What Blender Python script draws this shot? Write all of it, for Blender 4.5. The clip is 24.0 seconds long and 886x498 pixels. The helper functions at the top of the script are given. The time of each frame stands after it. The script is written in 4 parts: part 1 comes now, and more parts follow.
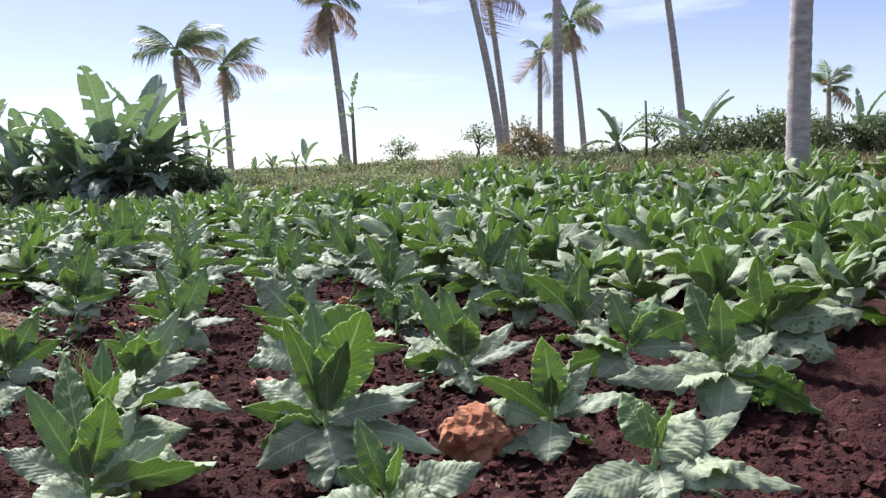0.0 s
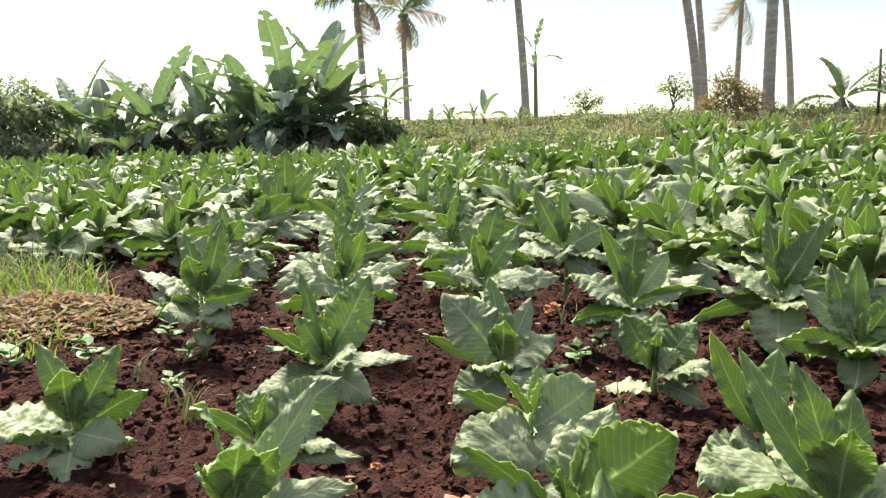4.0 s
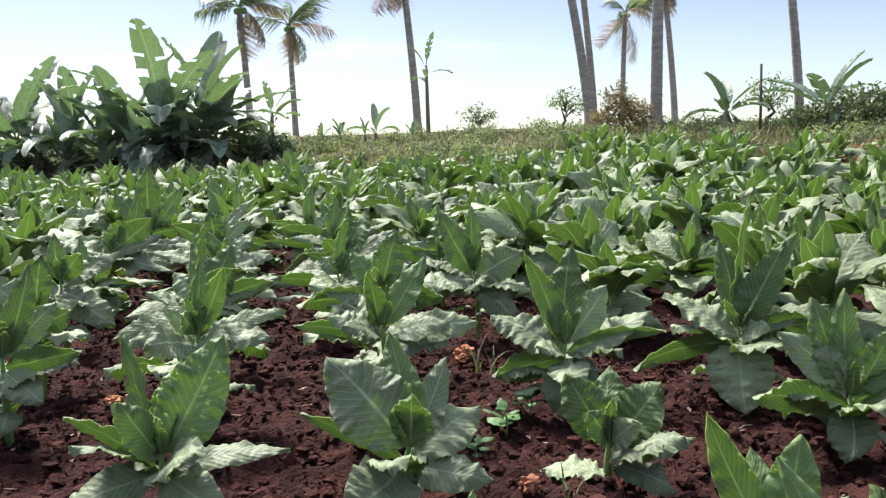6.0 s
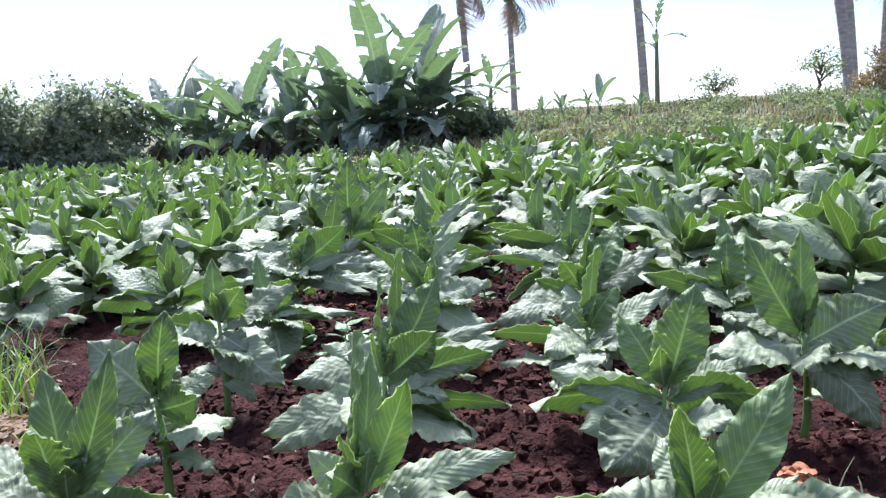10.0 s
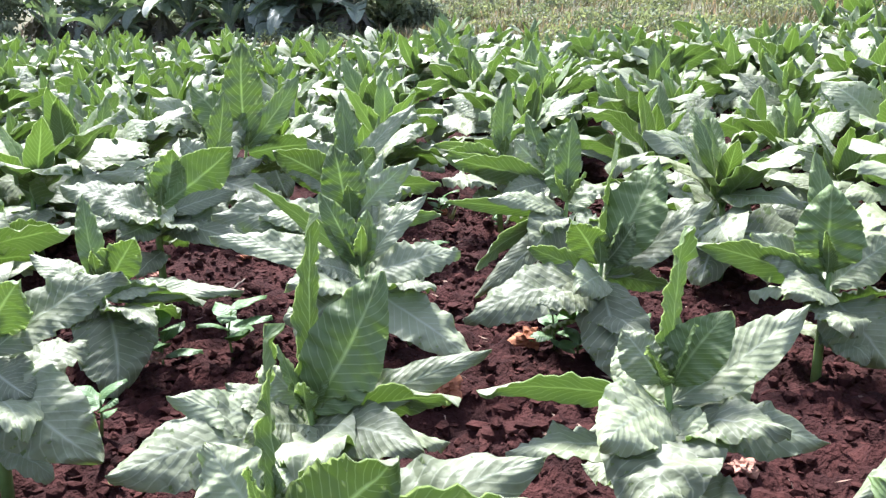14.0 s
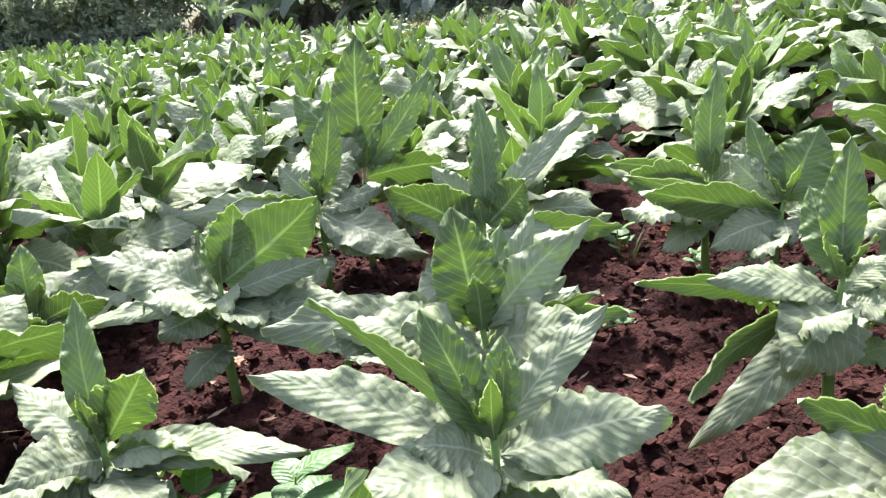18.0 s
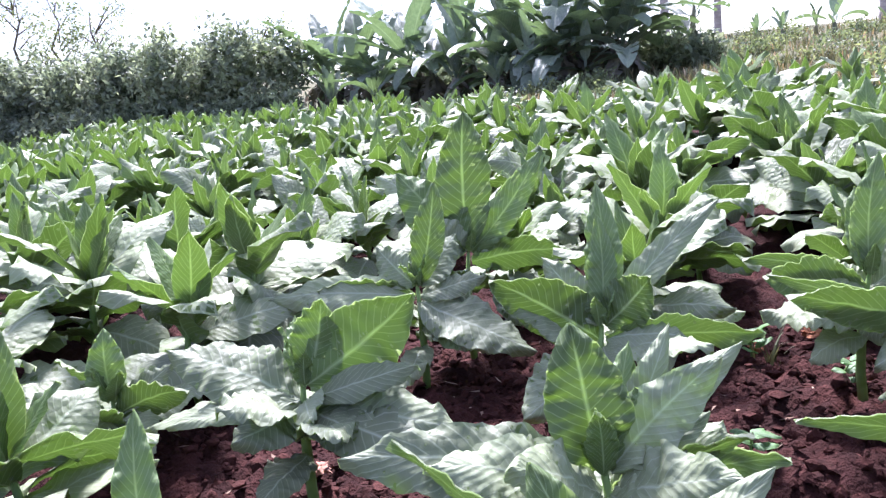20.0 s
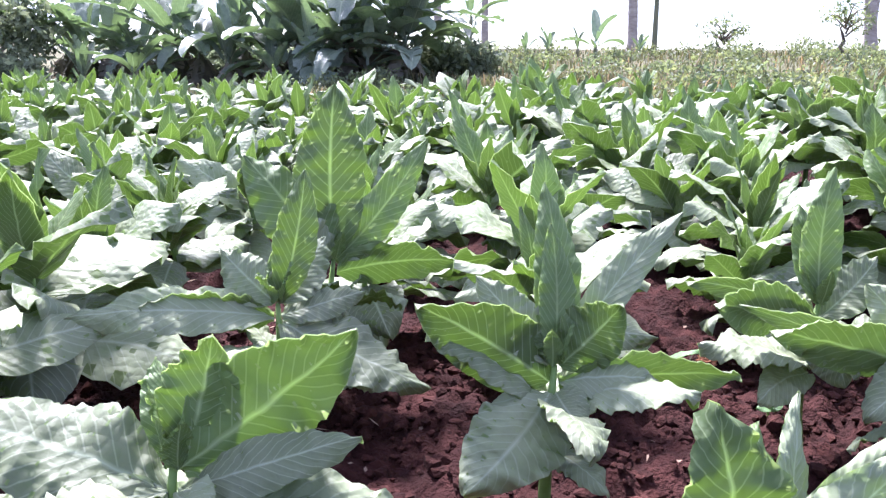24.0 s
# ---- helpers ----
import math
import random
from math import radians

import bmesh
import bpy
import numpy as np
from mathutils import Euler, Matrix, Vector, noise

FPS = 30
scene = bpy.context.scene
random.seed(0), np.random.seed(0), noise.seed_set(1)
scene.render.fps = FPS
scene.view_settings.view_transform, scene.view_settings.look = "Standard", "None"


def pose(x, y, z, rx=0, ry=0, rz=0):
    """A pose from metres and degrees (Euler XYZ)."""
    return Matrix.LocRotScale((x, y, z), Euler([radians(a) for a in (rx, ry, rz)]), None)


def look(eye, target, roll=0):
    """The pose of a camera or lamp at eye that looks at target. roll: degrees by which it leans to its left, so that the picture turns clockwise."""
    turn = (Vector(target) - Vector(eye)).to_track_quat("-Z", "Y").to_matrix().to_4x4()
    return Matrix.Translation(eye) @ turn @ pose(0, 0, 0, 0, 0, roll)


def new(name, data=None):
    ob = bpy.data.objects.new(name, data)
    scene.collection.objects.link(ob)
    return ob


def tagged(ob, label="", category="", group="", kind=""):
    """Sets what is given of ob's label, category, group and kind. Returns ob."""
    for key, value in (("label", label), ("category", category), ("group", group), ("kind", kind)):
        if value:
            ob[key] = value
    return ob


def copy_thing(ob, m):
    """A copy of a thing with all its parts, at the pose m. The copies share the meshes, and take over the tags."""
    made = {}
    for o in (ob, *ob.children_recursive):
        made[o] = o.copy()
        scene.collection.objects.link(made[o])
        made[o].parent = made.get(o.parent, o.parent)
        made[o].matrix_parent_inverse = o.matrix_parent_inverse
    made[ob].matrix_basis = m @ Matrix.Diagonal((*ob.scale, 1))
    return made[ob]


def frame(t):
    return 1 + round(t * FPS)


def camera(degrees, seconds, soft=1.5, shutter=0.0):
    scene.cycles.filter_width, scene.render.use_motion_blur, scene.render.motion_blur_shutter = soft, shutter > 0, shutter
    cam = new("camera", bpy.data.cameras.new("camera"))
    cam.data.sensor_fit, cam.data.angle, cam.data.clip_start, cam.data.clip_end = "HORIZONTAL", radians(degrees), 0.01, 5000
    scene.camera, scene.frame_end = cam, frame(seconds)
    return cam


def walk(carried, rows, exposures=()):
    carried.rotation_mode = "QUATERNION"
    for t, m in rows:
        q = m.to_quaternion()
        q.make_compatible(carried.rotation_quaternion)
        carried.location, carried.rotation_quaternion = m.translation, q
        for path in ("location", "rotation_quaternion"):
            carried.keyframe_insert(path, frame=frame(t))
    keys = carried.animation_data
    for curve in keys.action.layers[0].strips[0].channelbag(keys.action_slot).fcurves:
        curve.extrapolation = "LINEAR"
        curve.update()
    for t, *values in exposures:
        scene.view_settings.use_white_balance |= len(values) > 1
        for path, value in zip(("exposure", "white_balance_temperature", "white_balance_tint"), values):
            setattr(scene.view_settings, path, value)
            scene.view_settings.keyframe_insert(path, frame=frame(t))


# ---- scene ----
cam = camera(56.0, 24.0, 1.35)
PATH = [
    (0, (0.025, 0.07, 0.768), (0.034, 2.062, 0.592), -2.2),
    (0.5, (0.0, 0.149, 0.761), (-0.237, 2.126, 0.573), -0.6),
    (1, (-0.058, 0.423, 0.742), (-0.352, 2.392, 0.554), -2.3),
    (1.5, (-0.087, 0.536, 0.745), (-0.397, 2.499, 0.515), -3.2),
    (2, (-0.19, 0.819, 0.733), (-0.585, 2.772, 0.557), -1.9),
    (2.5, (-0.229, 0.986, 0.804), (-0.582, 2.947, 0.638), -1.5),
    (4.5, (-0.343, 1.624, 0.817), (-0.748, 3.554, 0.479), -1.2),
    (5, (-0.322, 1.776, 0.801), (-0.702, 3.703, 0.427), -3.0),
    (5.5, (-0.325, 1.862, 0.76), (-0.523, 3.824, 0.429), -2.4),
    (6, (-0.432, 2.097, 0.792), (-0.573, 4.077, 0.549), -1.4),
    (6.5, (-0.481, 2.192, 0.782), (-0.693, 4.163, 0.517), -1.9),
    (7, (-0.513, 2.405, 0.744), (-0.618, 4.371, 0.395), -2.0),
    (7.5, (-0.523, 2.572, 0.808), (-0.505, 4.531, 0.406), -2.0),
    (8, (-0.543, 2.65, 0.814), (-0.558, 4.619, 0.462), -1.5),
    (8.3, (-0.569, 2.781, 0.814), (-0.648, 4.756, 0.509), -1.2),
    (8.5, (-0.623, 2.872, 0.834), (-0.75, 4.85, 0.567), -1.4),
    (9, (-0.681, 2.959, 0.844), (-1.059, 4.91, 0.625), -2.0),
    (9.5, (-0.723, 3.068, 0.842), (-1.313, 4.966, 0.62), -1.9),
    (10, (-0.739, 3.191, 0.857), (-1.384, 5.062, 0.567), -2.7),
    (10.5, (-0.758, 3.255, 0.845), (-1.368, 5.118, 0.451), -2.9),
    (12.5, (-1.018, 3.751, 0.83), (-1.511, 5.621, 0.322), -0.9),
    (13, (-1.084, 3.975, 0.82), (-1.644, 5.838, 0.356), -0.8),
    (13.5, (-1.104, 4.063, 0.838), (-1.576, 5.941, 0.338), -0.8),
    (14, (-1.174, 4.276, 0.818), (-1.614, 6.15, 0.275), -0.5),
    (14.5, (-1.233, 4.38, 0.807), (-1.742, 6.214, 0.194), -0.8),
    (15, (-1.273, 4.454, 0.807), (-1.915, 6.244, 0.186), -1.8),
    (15.5, (-1.288, 4.674, 0.79), (-1.879, 6.459, 0.109), -2.2),
    (16, (-1.31, 4.775, 0.8), (-1.794, 6.555, 0.03), -2.4),
    (16.5, (-1.325, 4.872, 0.801), (-1.938, 6.655, 0.135), -1.8),
    (17, (-1.364, 4.987, 0.833), (-2.134, 6.732, 0.23), -2.1),
    (17.5, (-1.372, 5.011, 0.845), (-2.194, 6.722, 0.214), -4.1),
    (18, (-1.407, 5.128, 0.824), (-2.22, 6.858, 0.234), -4.8),
    (18.3, (-1.431, 5.246, 0.816), (-2.24, 6.992, 0.271), -4.0),
    (18.5, (-1.455, 5.313, 0.805), (-2.265, 7.065, 0.279), -3.6),
    (19, (-1.47, 5.34, 0.818), (-2.372, 7.063, 0.35), -3.4),
    (19.5, (-1.482, 5.334, 0.831), (-2.529, 6.986, 0.411), -4.9),
    (21.5, (-1.689, 5.304, 0.808), (-2.581, 7.057, 0.442), -4.5),
    (22, (-1.752, 5.32, 0.795), (-2.558, 7.112, 0.423), -5.3),
    (22.5, (-1.793, 5.33, 0.797), (-2.568, 7.134, 0.418), -5.7),
    (23, (-1.914, 5.413, 0.79), (-2.561, 7.269, 0.423), -4.0),
    (23.5, (-1.978, 5.499, 0.796), (-2.468, 7.393, 0.377), -0.3),
    (24, (-1.993, 5.619, 0.762), (-2.495, 7.506, 0.331), 1.2),
]
walk(cam, [(t, look(eye, target, roll)) for t, eye, target, roll in PATH], [(0, 1.52, 5900, 17), (1, 1.49, 5700, 18), (2, 1.79, 6700, 8), (5, 1.97, 7300, 2), (6, 1.6, 6300, 8), (7, 2.13, 7200, 2), (8, 2.13, 7200, 2), (9, 1.78, 5400, 11), (10, 1.9, 5500, 18), (12.5, 2.08, 7000, 3), (13, 2.08, 7000, 3), (14, 2.33, 5800, 20), (15, 2.48, 6900, 3), (16, 2.88, 6700, 2), (17, 2.28, 6700, 7), (18, 2.38, 6200, 15), (19, 2.46, 5600, 30), (22, 2.02, 5550, 29), (23, 2.12, 5550, 29), (24, 2.52, 5600, 29)])

# ---- world, sun ----
world = bpy.data.worlds.new("world")
scene.world = world
world.use_nodes = True
wn, wl = world.node_tree.nodes, world.node_tree.links
bg = wn["Background"]
sky = wn.new("ShaderNodeTexSky")
sky.sky_type, sky.sun_disc = "NISHITA", False
sky.sun_elevation, sky.sun_rotation = radians(52), radians(-36)
sky.air_density, sky.dust_density, sky.ozone_density = 1.0, 0.7, 1.0
geo = wn.new("ShaderNodeTexCoord")
stretch = wn.new("ShaderNodeMapping")
stretch.inputs["Scale"].default_value = (1.0, 1.0, 7.0)
stretch.inputs["Location"].default_value = (0.35, 0.2, 0.12)
clouds = wn.new("ShaderNodeTexNoise")
clouds.inputs["Scale"].default_value, clouds.inputs["Detail"].default_value = 1.9, 7.0
clouds.inputs["Roughness"].default_value = 0.55
ramp = wn.new("ShaderNodeMapRange")
ramp.inputs["From Min"].default_value, ramp.inputs["From Max"].default_value = 0.57, 0.76
height = wn.new("ShaderNodeSeparateXYZ")
haze = wn.new("ShaderNodeMapRange")
haze.inputs["From Min"].default_value, haze.inputs["From Max"].default_value = 0.16, 0.0
haze.inputs["To Min"].default_value, haze.inputs["To Max"].default_value = 0.0, 0.26
cover = wn.new("ShaderNodeMath")
cover.operation, cover.use_clamp = "ADD", True
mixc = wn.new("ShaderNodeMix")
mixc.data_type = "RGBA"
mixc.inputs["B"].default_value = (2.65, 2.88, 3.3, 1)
wl.new(geo.outputs["Generated"], stretch.inputs["Vector"])
wl.new(stretch.outputs["Vector"], clouds.inputs["Vector"])
wl.new(clouds.outputs["Fac"], ramp.inputs["Value"])
wl.new(geo.outputs["Generated"], height.inputs[0])
wl.new(height.outputs[2], haze.inputs["Value"])
wl.new(ramp.outputs[0], cover.inputs[0])
wl.new(haze.outputs[0], cover.inputs[1])
# Extra cloud added towards the unseen zenith, to brighten the sky's fill light.
zenith_fill = wn.new("ShaderNodeMapRange")
zenith_fill.inputs["From Min"].default_value, zenith_fill.inputs["From Max"].default_value = 0.3, 0.95
zenith_fill.inputs["To Min"].default_value, zenith_fill.inputs["To Max"].default_value = 0.0, 0.5
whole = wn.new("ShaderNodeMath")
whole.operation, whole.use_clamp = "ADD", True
wl.new(height.outputs[2], zenith_fill.inputs["Value"])
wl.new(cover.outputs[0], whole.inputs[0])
wl.new(zenith_fill.outputs[0], whole.inputs[1])
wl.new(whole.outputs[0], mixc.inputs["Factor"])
clear = wn.new("ShaderNodeHueSaturation")
clear.inputs["Hue"].default_value = 0.53
clear.inputs["Saturation"].default_value, clear.inputs["Value"].default_value = 1.0, 0.33
wl.new(sky.outputs["Color"], clear.inputs["Color"])
wl.new(clear.outputs["Color"], mixc.inputs["A"])
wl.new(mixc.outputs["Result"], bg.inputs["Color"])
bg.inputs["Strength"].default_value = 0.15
sun = new("sun", bpy.data.lights.new("sun", "SUN"))
sun.data.energy, sun.data.angle, sun.data.color = 3.5, radians(14), (1.0, 0.96, 0.9)
sun.matrix_world = look((0, 0, 0), (0.36, -0.50, -0.79))


# ---- materials ----
def material(name, colours, scale=8.0, rough=0.7, bump=0.0, bump_scale=40.0, through_light=0.0, vary=0.0, specular=0.3, stretch=(1, 1, 1)):
    """A noise-mixed surface. through_light: how much light passes a leaf. vary: change of value from object to object."""
    m = bpy.data.materials.new(name)
    m.use_nodes = True
    n, l = m.node_tree.nodes, m.node_tree.links
    b = n["Principled BSDF"]
    co = n.new("ShaderNodeTexCoord")
    mp = n.new("ShaderNodeMapping")
    mp.inputs["Scale"].default_value = stretch
    l.new(co.outputs["Object"], mp.inputs["Vector"])
    t = n.new("ShaderNodeTexNoise")
    t.inputs["Scale"].default_value, t.inputs["Detail"].default_value = scale, 5.0
    l.new(mp.outputs["Vector"], t.inputs["Vector"])
    r = n.new("ShaderNodeValToRGB")
    e = r.color_ramp.elements
    e[0].position, e[1].position = 0.3, 0.7
    e[0].color, e[1].color = (*colours[0], 1), (*colours[-1], 1)
    for k, c in enumerate(colours[1:-1]):
        e.new(0.3 + 0.4 * (k + 1) / (len(colours) - 1)).color = (*c, 1)
    l.new(t.outputs["Fac"], r.inputs["Fac"])
    col = r.outputs["Color"]
    if vary:
        info, hsv, mr = n.new("ShaderNodeObjectInfo"), n.new("ShaderNodeHueSaturation"), n.new("ShaderNodeMapRange")
        mr.inputs["To Min"].default_value, mr.inputs["To Max"].default_value = 1 - vary, 1 + vary
        isl, add = n.new("ShaderNodeNewGeometry"), n.new("ShaderNodeMath")
        add.operation = "ADD"
        fr = n.new("ShaderNodeMath")
        fr.operation = "FRACT"
        l.new(info.outputs["Random"], add.inputs[0])
        l.new(isl.outputs["Random Per Island"], add.inputs[1])
        l.new(add.outputs[0], fr.inputs[0])
        l.new(fr.outputs[0], mr.inputs["Value"])
        l.new(mr.outputs[0], hsv.inputs["Value"])
        l.new(col, hsv.inputs["Color"])
        col = hsv.outputs["Color"]
    l.new(col, b.inputs["Base Color"])
    b.inputs["Roughness"].default_value = rough
    b.inputs["Specular IOR Level"].default_value = specular
    if bump:
        t2, bp = n.new("ShaderNodeTexNoise"), n.new("ShaderNodeBump")
        t2.inputs["Scale"].default_value, t2.inputs["Detail"].default_value = bump_scale, 6.0
        l.new(mp.outputs["Vector"], t2.inputs["Vector"])
        l.new(t2.outputs["Fac"], bp.inputs["Height"])
        bp.inputs["Strength"].default_value, bp.inputs["Distance"].default_value = bump, 0.02
        l.new(bp.outputs["Normal"], b.inputs["Normal"])
    if through_light:
        tr, mx, br = n.new("ShaderNodeBsdfTranslucent"), n.new("ShaderNodeMixShader"), n.new("ShaderNodeHueSaturation")
        br.inputs["Hue"].default_value, br.inputs["Saturation"].default_value, br.inputs["Value"].default_value = 0.475, 1.35, 2.2
        l.new(col, br.inputs["Color"])
        l.new(br.outputs["Color"], tr.inputs["Color"])
        mx.inputs["Fac"].default_value = through_light
        l.new(b.outputs[0], mx.inputs[1])
        l.new(tr.outputs[0], mx.inputs[2])
        l.new(mx.outputs[0], n["Material Output"].inputs["Surface"])
    return m


def leaf_material(name, dark, light, vein, rough=0.5, through_light=0.3, vary=0.2, veins=9.0, specular=0.45, glow=None):
    """A broad leaf with a pale midrib and side veins, by the leaf's own UV (u across, v along)."""
    m = material(name, (dark, light), 14.0, rough, 0.0, 40.0, through_light, vary, specular)
    n, l = m.node_tree.nodes, m.node_tree.links
    uv, sep = n.new("ShaderNodeTexCoord"), n.new("ShaderNodeSeparateXYZ")
    l.new(uv.outputs["UV"], sep.inputs[0])

    def calc(op, a, c=None, clamp=False):
        k = n.new("ShaderNodeMath")
        k.operation, k.use_clamp = op, clamp
        for i, v in enumerate((a, c)):
            if v is None:
                continue
            if isinstance(v, (int, float)):
                k.inputs[i].default_value = v
            else:
                l.new(v, k.inputs[i])
        return k.outputs[0]

    side = calc("ABSOLUTE", calc("SUBTRACT", sep.outputs[0], 0.5))
    rib = calc("SUBTRACT", 1.0, calc("MULTIPLY", side, 26.0), True)
    wob = n.new("ShaderNodeTexNoise")
    wob.inputs["Scale"].default_value = 18.0
    oc = n.new("ShaderNodeTexCoord")
    l.new(oc.outputs["Object"], wob.inputs["Vector"])
    wave = calc("SINE", calc("ADD", calc("MULTIPLY", calc("SUBTRACT", sep.outputs[1], calc("MULTIPLY", side, 0.42)), veins * 6.283), calc("MULTIPLY", wob.outputs["Fac"], 1.8)))
    line = calc("MULTIPLY", calc("SUBTRACT", wave, 0.84, True), 3.5, True)
    both = calc("MAXIMUM", rib, calc("MULTIPLY", line, 0.85))
    mix = n.new("ShaderNodeMix")
    mix.data_type = "RGBA"
    b = n["Principled BSDF"]
    old = b.inputs["Base Color"].links[0].from_socket
    l.new(both, mix.inputs["Factor"])
    l.new(old, mix.inputs["A"])
    mix.inputs["B"].default_value = (*vein, 1)
    l.new(mix.outputs["Result"], b.inputs["Base Color"])
    if glow:
        shine = n.new("ShaderNodeMix")
        shine.data_type = "RGBA"
        l.new(both, shine.inputs["Factor"])
        shine.inputs["A"].default_value = (*glow, 1)
        shine.inputs["B"].default_value = (*(min(0.85, 1.45 * g + 0.08) for g in glow), 1)
        for k in n:
            if k.bl_idname == "ShaderNodeBsdfTranslucent":
                l.new(shine.outputs["Result"], k.inputs["Color"])
    t2, bp = n.new("ShaderNodeTexNoise"), n.new("ShaderNodeBump")
    co = n.new("ShaderNodeTexCoord")
    t2.inputs["Scale"].default_value, t2.inputs["Detail"].default_value = 45.0, 4.0
    l.new(co.outputs["Object"], t2.inputs["Vector"])
    cell = n.new("ShaderNodeTexVoronoi")
    cell.inputs["Scale"].default_value = 58.0
    l.new(co.outputs["Object"], cell.inputs["Vector"])
    quilt = calc("MULTIPLY", calc("SUBTRACT", 1.0, cell.outputs["Distance"]), 0.6)
    height = calc("ADD", quilt, calc("ADD", calc("MULTIPLY", t2.outputs["Fac"], 0.5), calc("MULTIPLY", wave, 0.07)))
    l.new(height, bp.inputs["Height"])
    bp.inputs["Strength"].default_value, bp.inputs["Distance"].default_value = 0.5, 0.008
    l.new(bp.outputs["Normal"], b.inputs["Normal"])
    return m


SOIL = material("red_soil", ((0.022, 0.0095, 0.008), (0.04, 0.0155, 0.013), (0.068, 0.026, 0.021)), 9.0, 0.95, 1.0, 90.0, specular=0.1)
CLOD = material("soil_clod", ((0.026, 0.0108, 0.009), (0.074, 0.0285, 0.0225)), 20.0, 0.95, 0.6, 80.0, vary=0.25, specular=0.1)
# Upper skin: grey-green, with some of the sky's pale sheen put into its colour.
TOBACCO = leaf_material("tobacco_leaf", (0.24, 0.29, 0.155), (0.35, 0.39, 0.235), (0.5, 0.545, 0.38), 0.55, 0.34, 0.3, 14.0, 0.42, glow=(0.31, 0.43, 0.16))
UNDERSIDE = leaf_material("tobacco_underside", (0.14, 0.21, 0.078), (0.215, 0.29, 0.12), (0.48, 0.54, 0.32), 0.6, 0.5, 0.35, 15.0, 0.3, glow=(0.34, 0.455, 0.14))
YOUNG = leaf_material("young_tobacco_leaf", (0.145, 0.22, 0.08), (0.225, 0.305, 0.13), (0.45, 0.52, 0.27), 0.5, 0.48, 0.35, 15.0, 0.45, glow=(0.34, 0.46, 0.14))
STALK = material("green_stalk", ((0.13, 0.22, 0.05), (0.2, 0.3, 0.09)), 30, 0.6)
# Both banana colours are lightened to stand in for haze over the distance.
BANANA = leaf_material("banana_leaf", (0.14, 0.185, 0.14), (0.245, 0.29, 0.215), (0.32, 0.38, 0.25), 0.45, 0.28, 0.5, 22.0, 0.45, glow=(0.16, 0.25, 0.075))
DEADBANANA = material("withered_banana_leaf", ((0.11, 0.105, 0.085), (0.24, 0.215, 0.155)), 5, 0.8, 0.4, 15, 0.15, 0.3)
PSEUDOSTEM = material("banana_stem", ((0.12, 0.14, 0.08), (0.26, 0.24, 0.15)), 6, 0.7, 0.3, 20, stretch=(4, 4, 0.6))
BARK = material("palm_bark", ((0.26, 0.22, 0.2), (0.46, 0.41, 0.37)), 5, 0.9, 0.5, 18, stretch=(1, 1, 3))
FROND = material("palm_leaflets", ((0.11, 0.15, 0.08), (0.21, 0.25, 0.14)), 2, 0.42, through_light=0.3, vary=0.3)
# Paler and greyer than SHRUB: distant haze is put into the colour.
HAZYHEDGE = material("hazy_hedge_leaves", ((0.13, 0.165, 0.11), (0.24, 0.275, 0.175)), 1.2, 0.6, through_light=0.3, vary=0.45)
DRYFROND = material("dry_palm_leaflets", ((0.22, 0.17, 0.11), (0.34, 0.28, 0.19)), 2, 0.7, through_light=0.2, vary=0.3)
SHRUB = material("shrub_leaves", ((0.09, 0.125, 0.07), (0.18, 0.21, 0.105)), 1.2, 0.6, through_light=0.3, vary=0.45)
BROWNBUSH = material("dry_bush_leaves", ((0.17, 0.15, 0.08), (0.28, 0.24, 0.13)), 1.2, 0.7, through_light=0.25, vary=0.4)
BROWNWEED = material("brown_weed", ((0.17, 0.12, 0.07), (0.3, 0.22, 0.13)), 1.2, 0.8, through_light=0.2, vary=0.4)
GRASS = material("grass_blades", ((0.075, 0.095, 0.042), (0.15, 0.145, 0.08)), 0.8, 0.7, through_light=0.18, vary=0.35)
HEAPGRASS = material("fresh_grass", ((0.1, 0.18, 0.05), (0.18, 0.28, 0.09)), 2, 0.6, through_light=0.25, vary=0.3)
LITTER = material("plant_litter", ((0.14, 0.08, 0.055), (0.34, 0.25, 0.17)), 6, 0.9, vary=0.4)
DRYGRASS = material("dry_grass", ((0.22, 0.18, 0.1), (0.36, 0.3, 0.18)), 2, 0.8, through_light=0.2, vary=0.3)
WOOD = material("twig_bark", ((0.1, 0.08, 0.06), (0.2, 0.16, 0.12)), 8, 0.9, 0.4, 30)
STONE = material("red_stone", ((0.24, 0.09, 0.045), (0.46, 0.22, 0.12)), 9, 0.95, 0.9, 25, specular=0.15)
CLAY = material("pink_clay", ((0.3, 0.15, 0.1), (0.42, 0.25, 0.18)), 14, 0.95, 0.7, 40, specular=0.15)
WEED = leaf_material("weed_leaf", (0.1, 0.2, 0.07), (0.16, 0.28, 0.1), (0.3, 0.4, 0.18), 0.5, 0.3, 0.2)
FIELDGRASS = material("field_grass", ((0.075, 0.085, 0.04), (0.14, 0.13, 0.07)), 0.6, 0.9, 0.5, 8, specular=0.1)


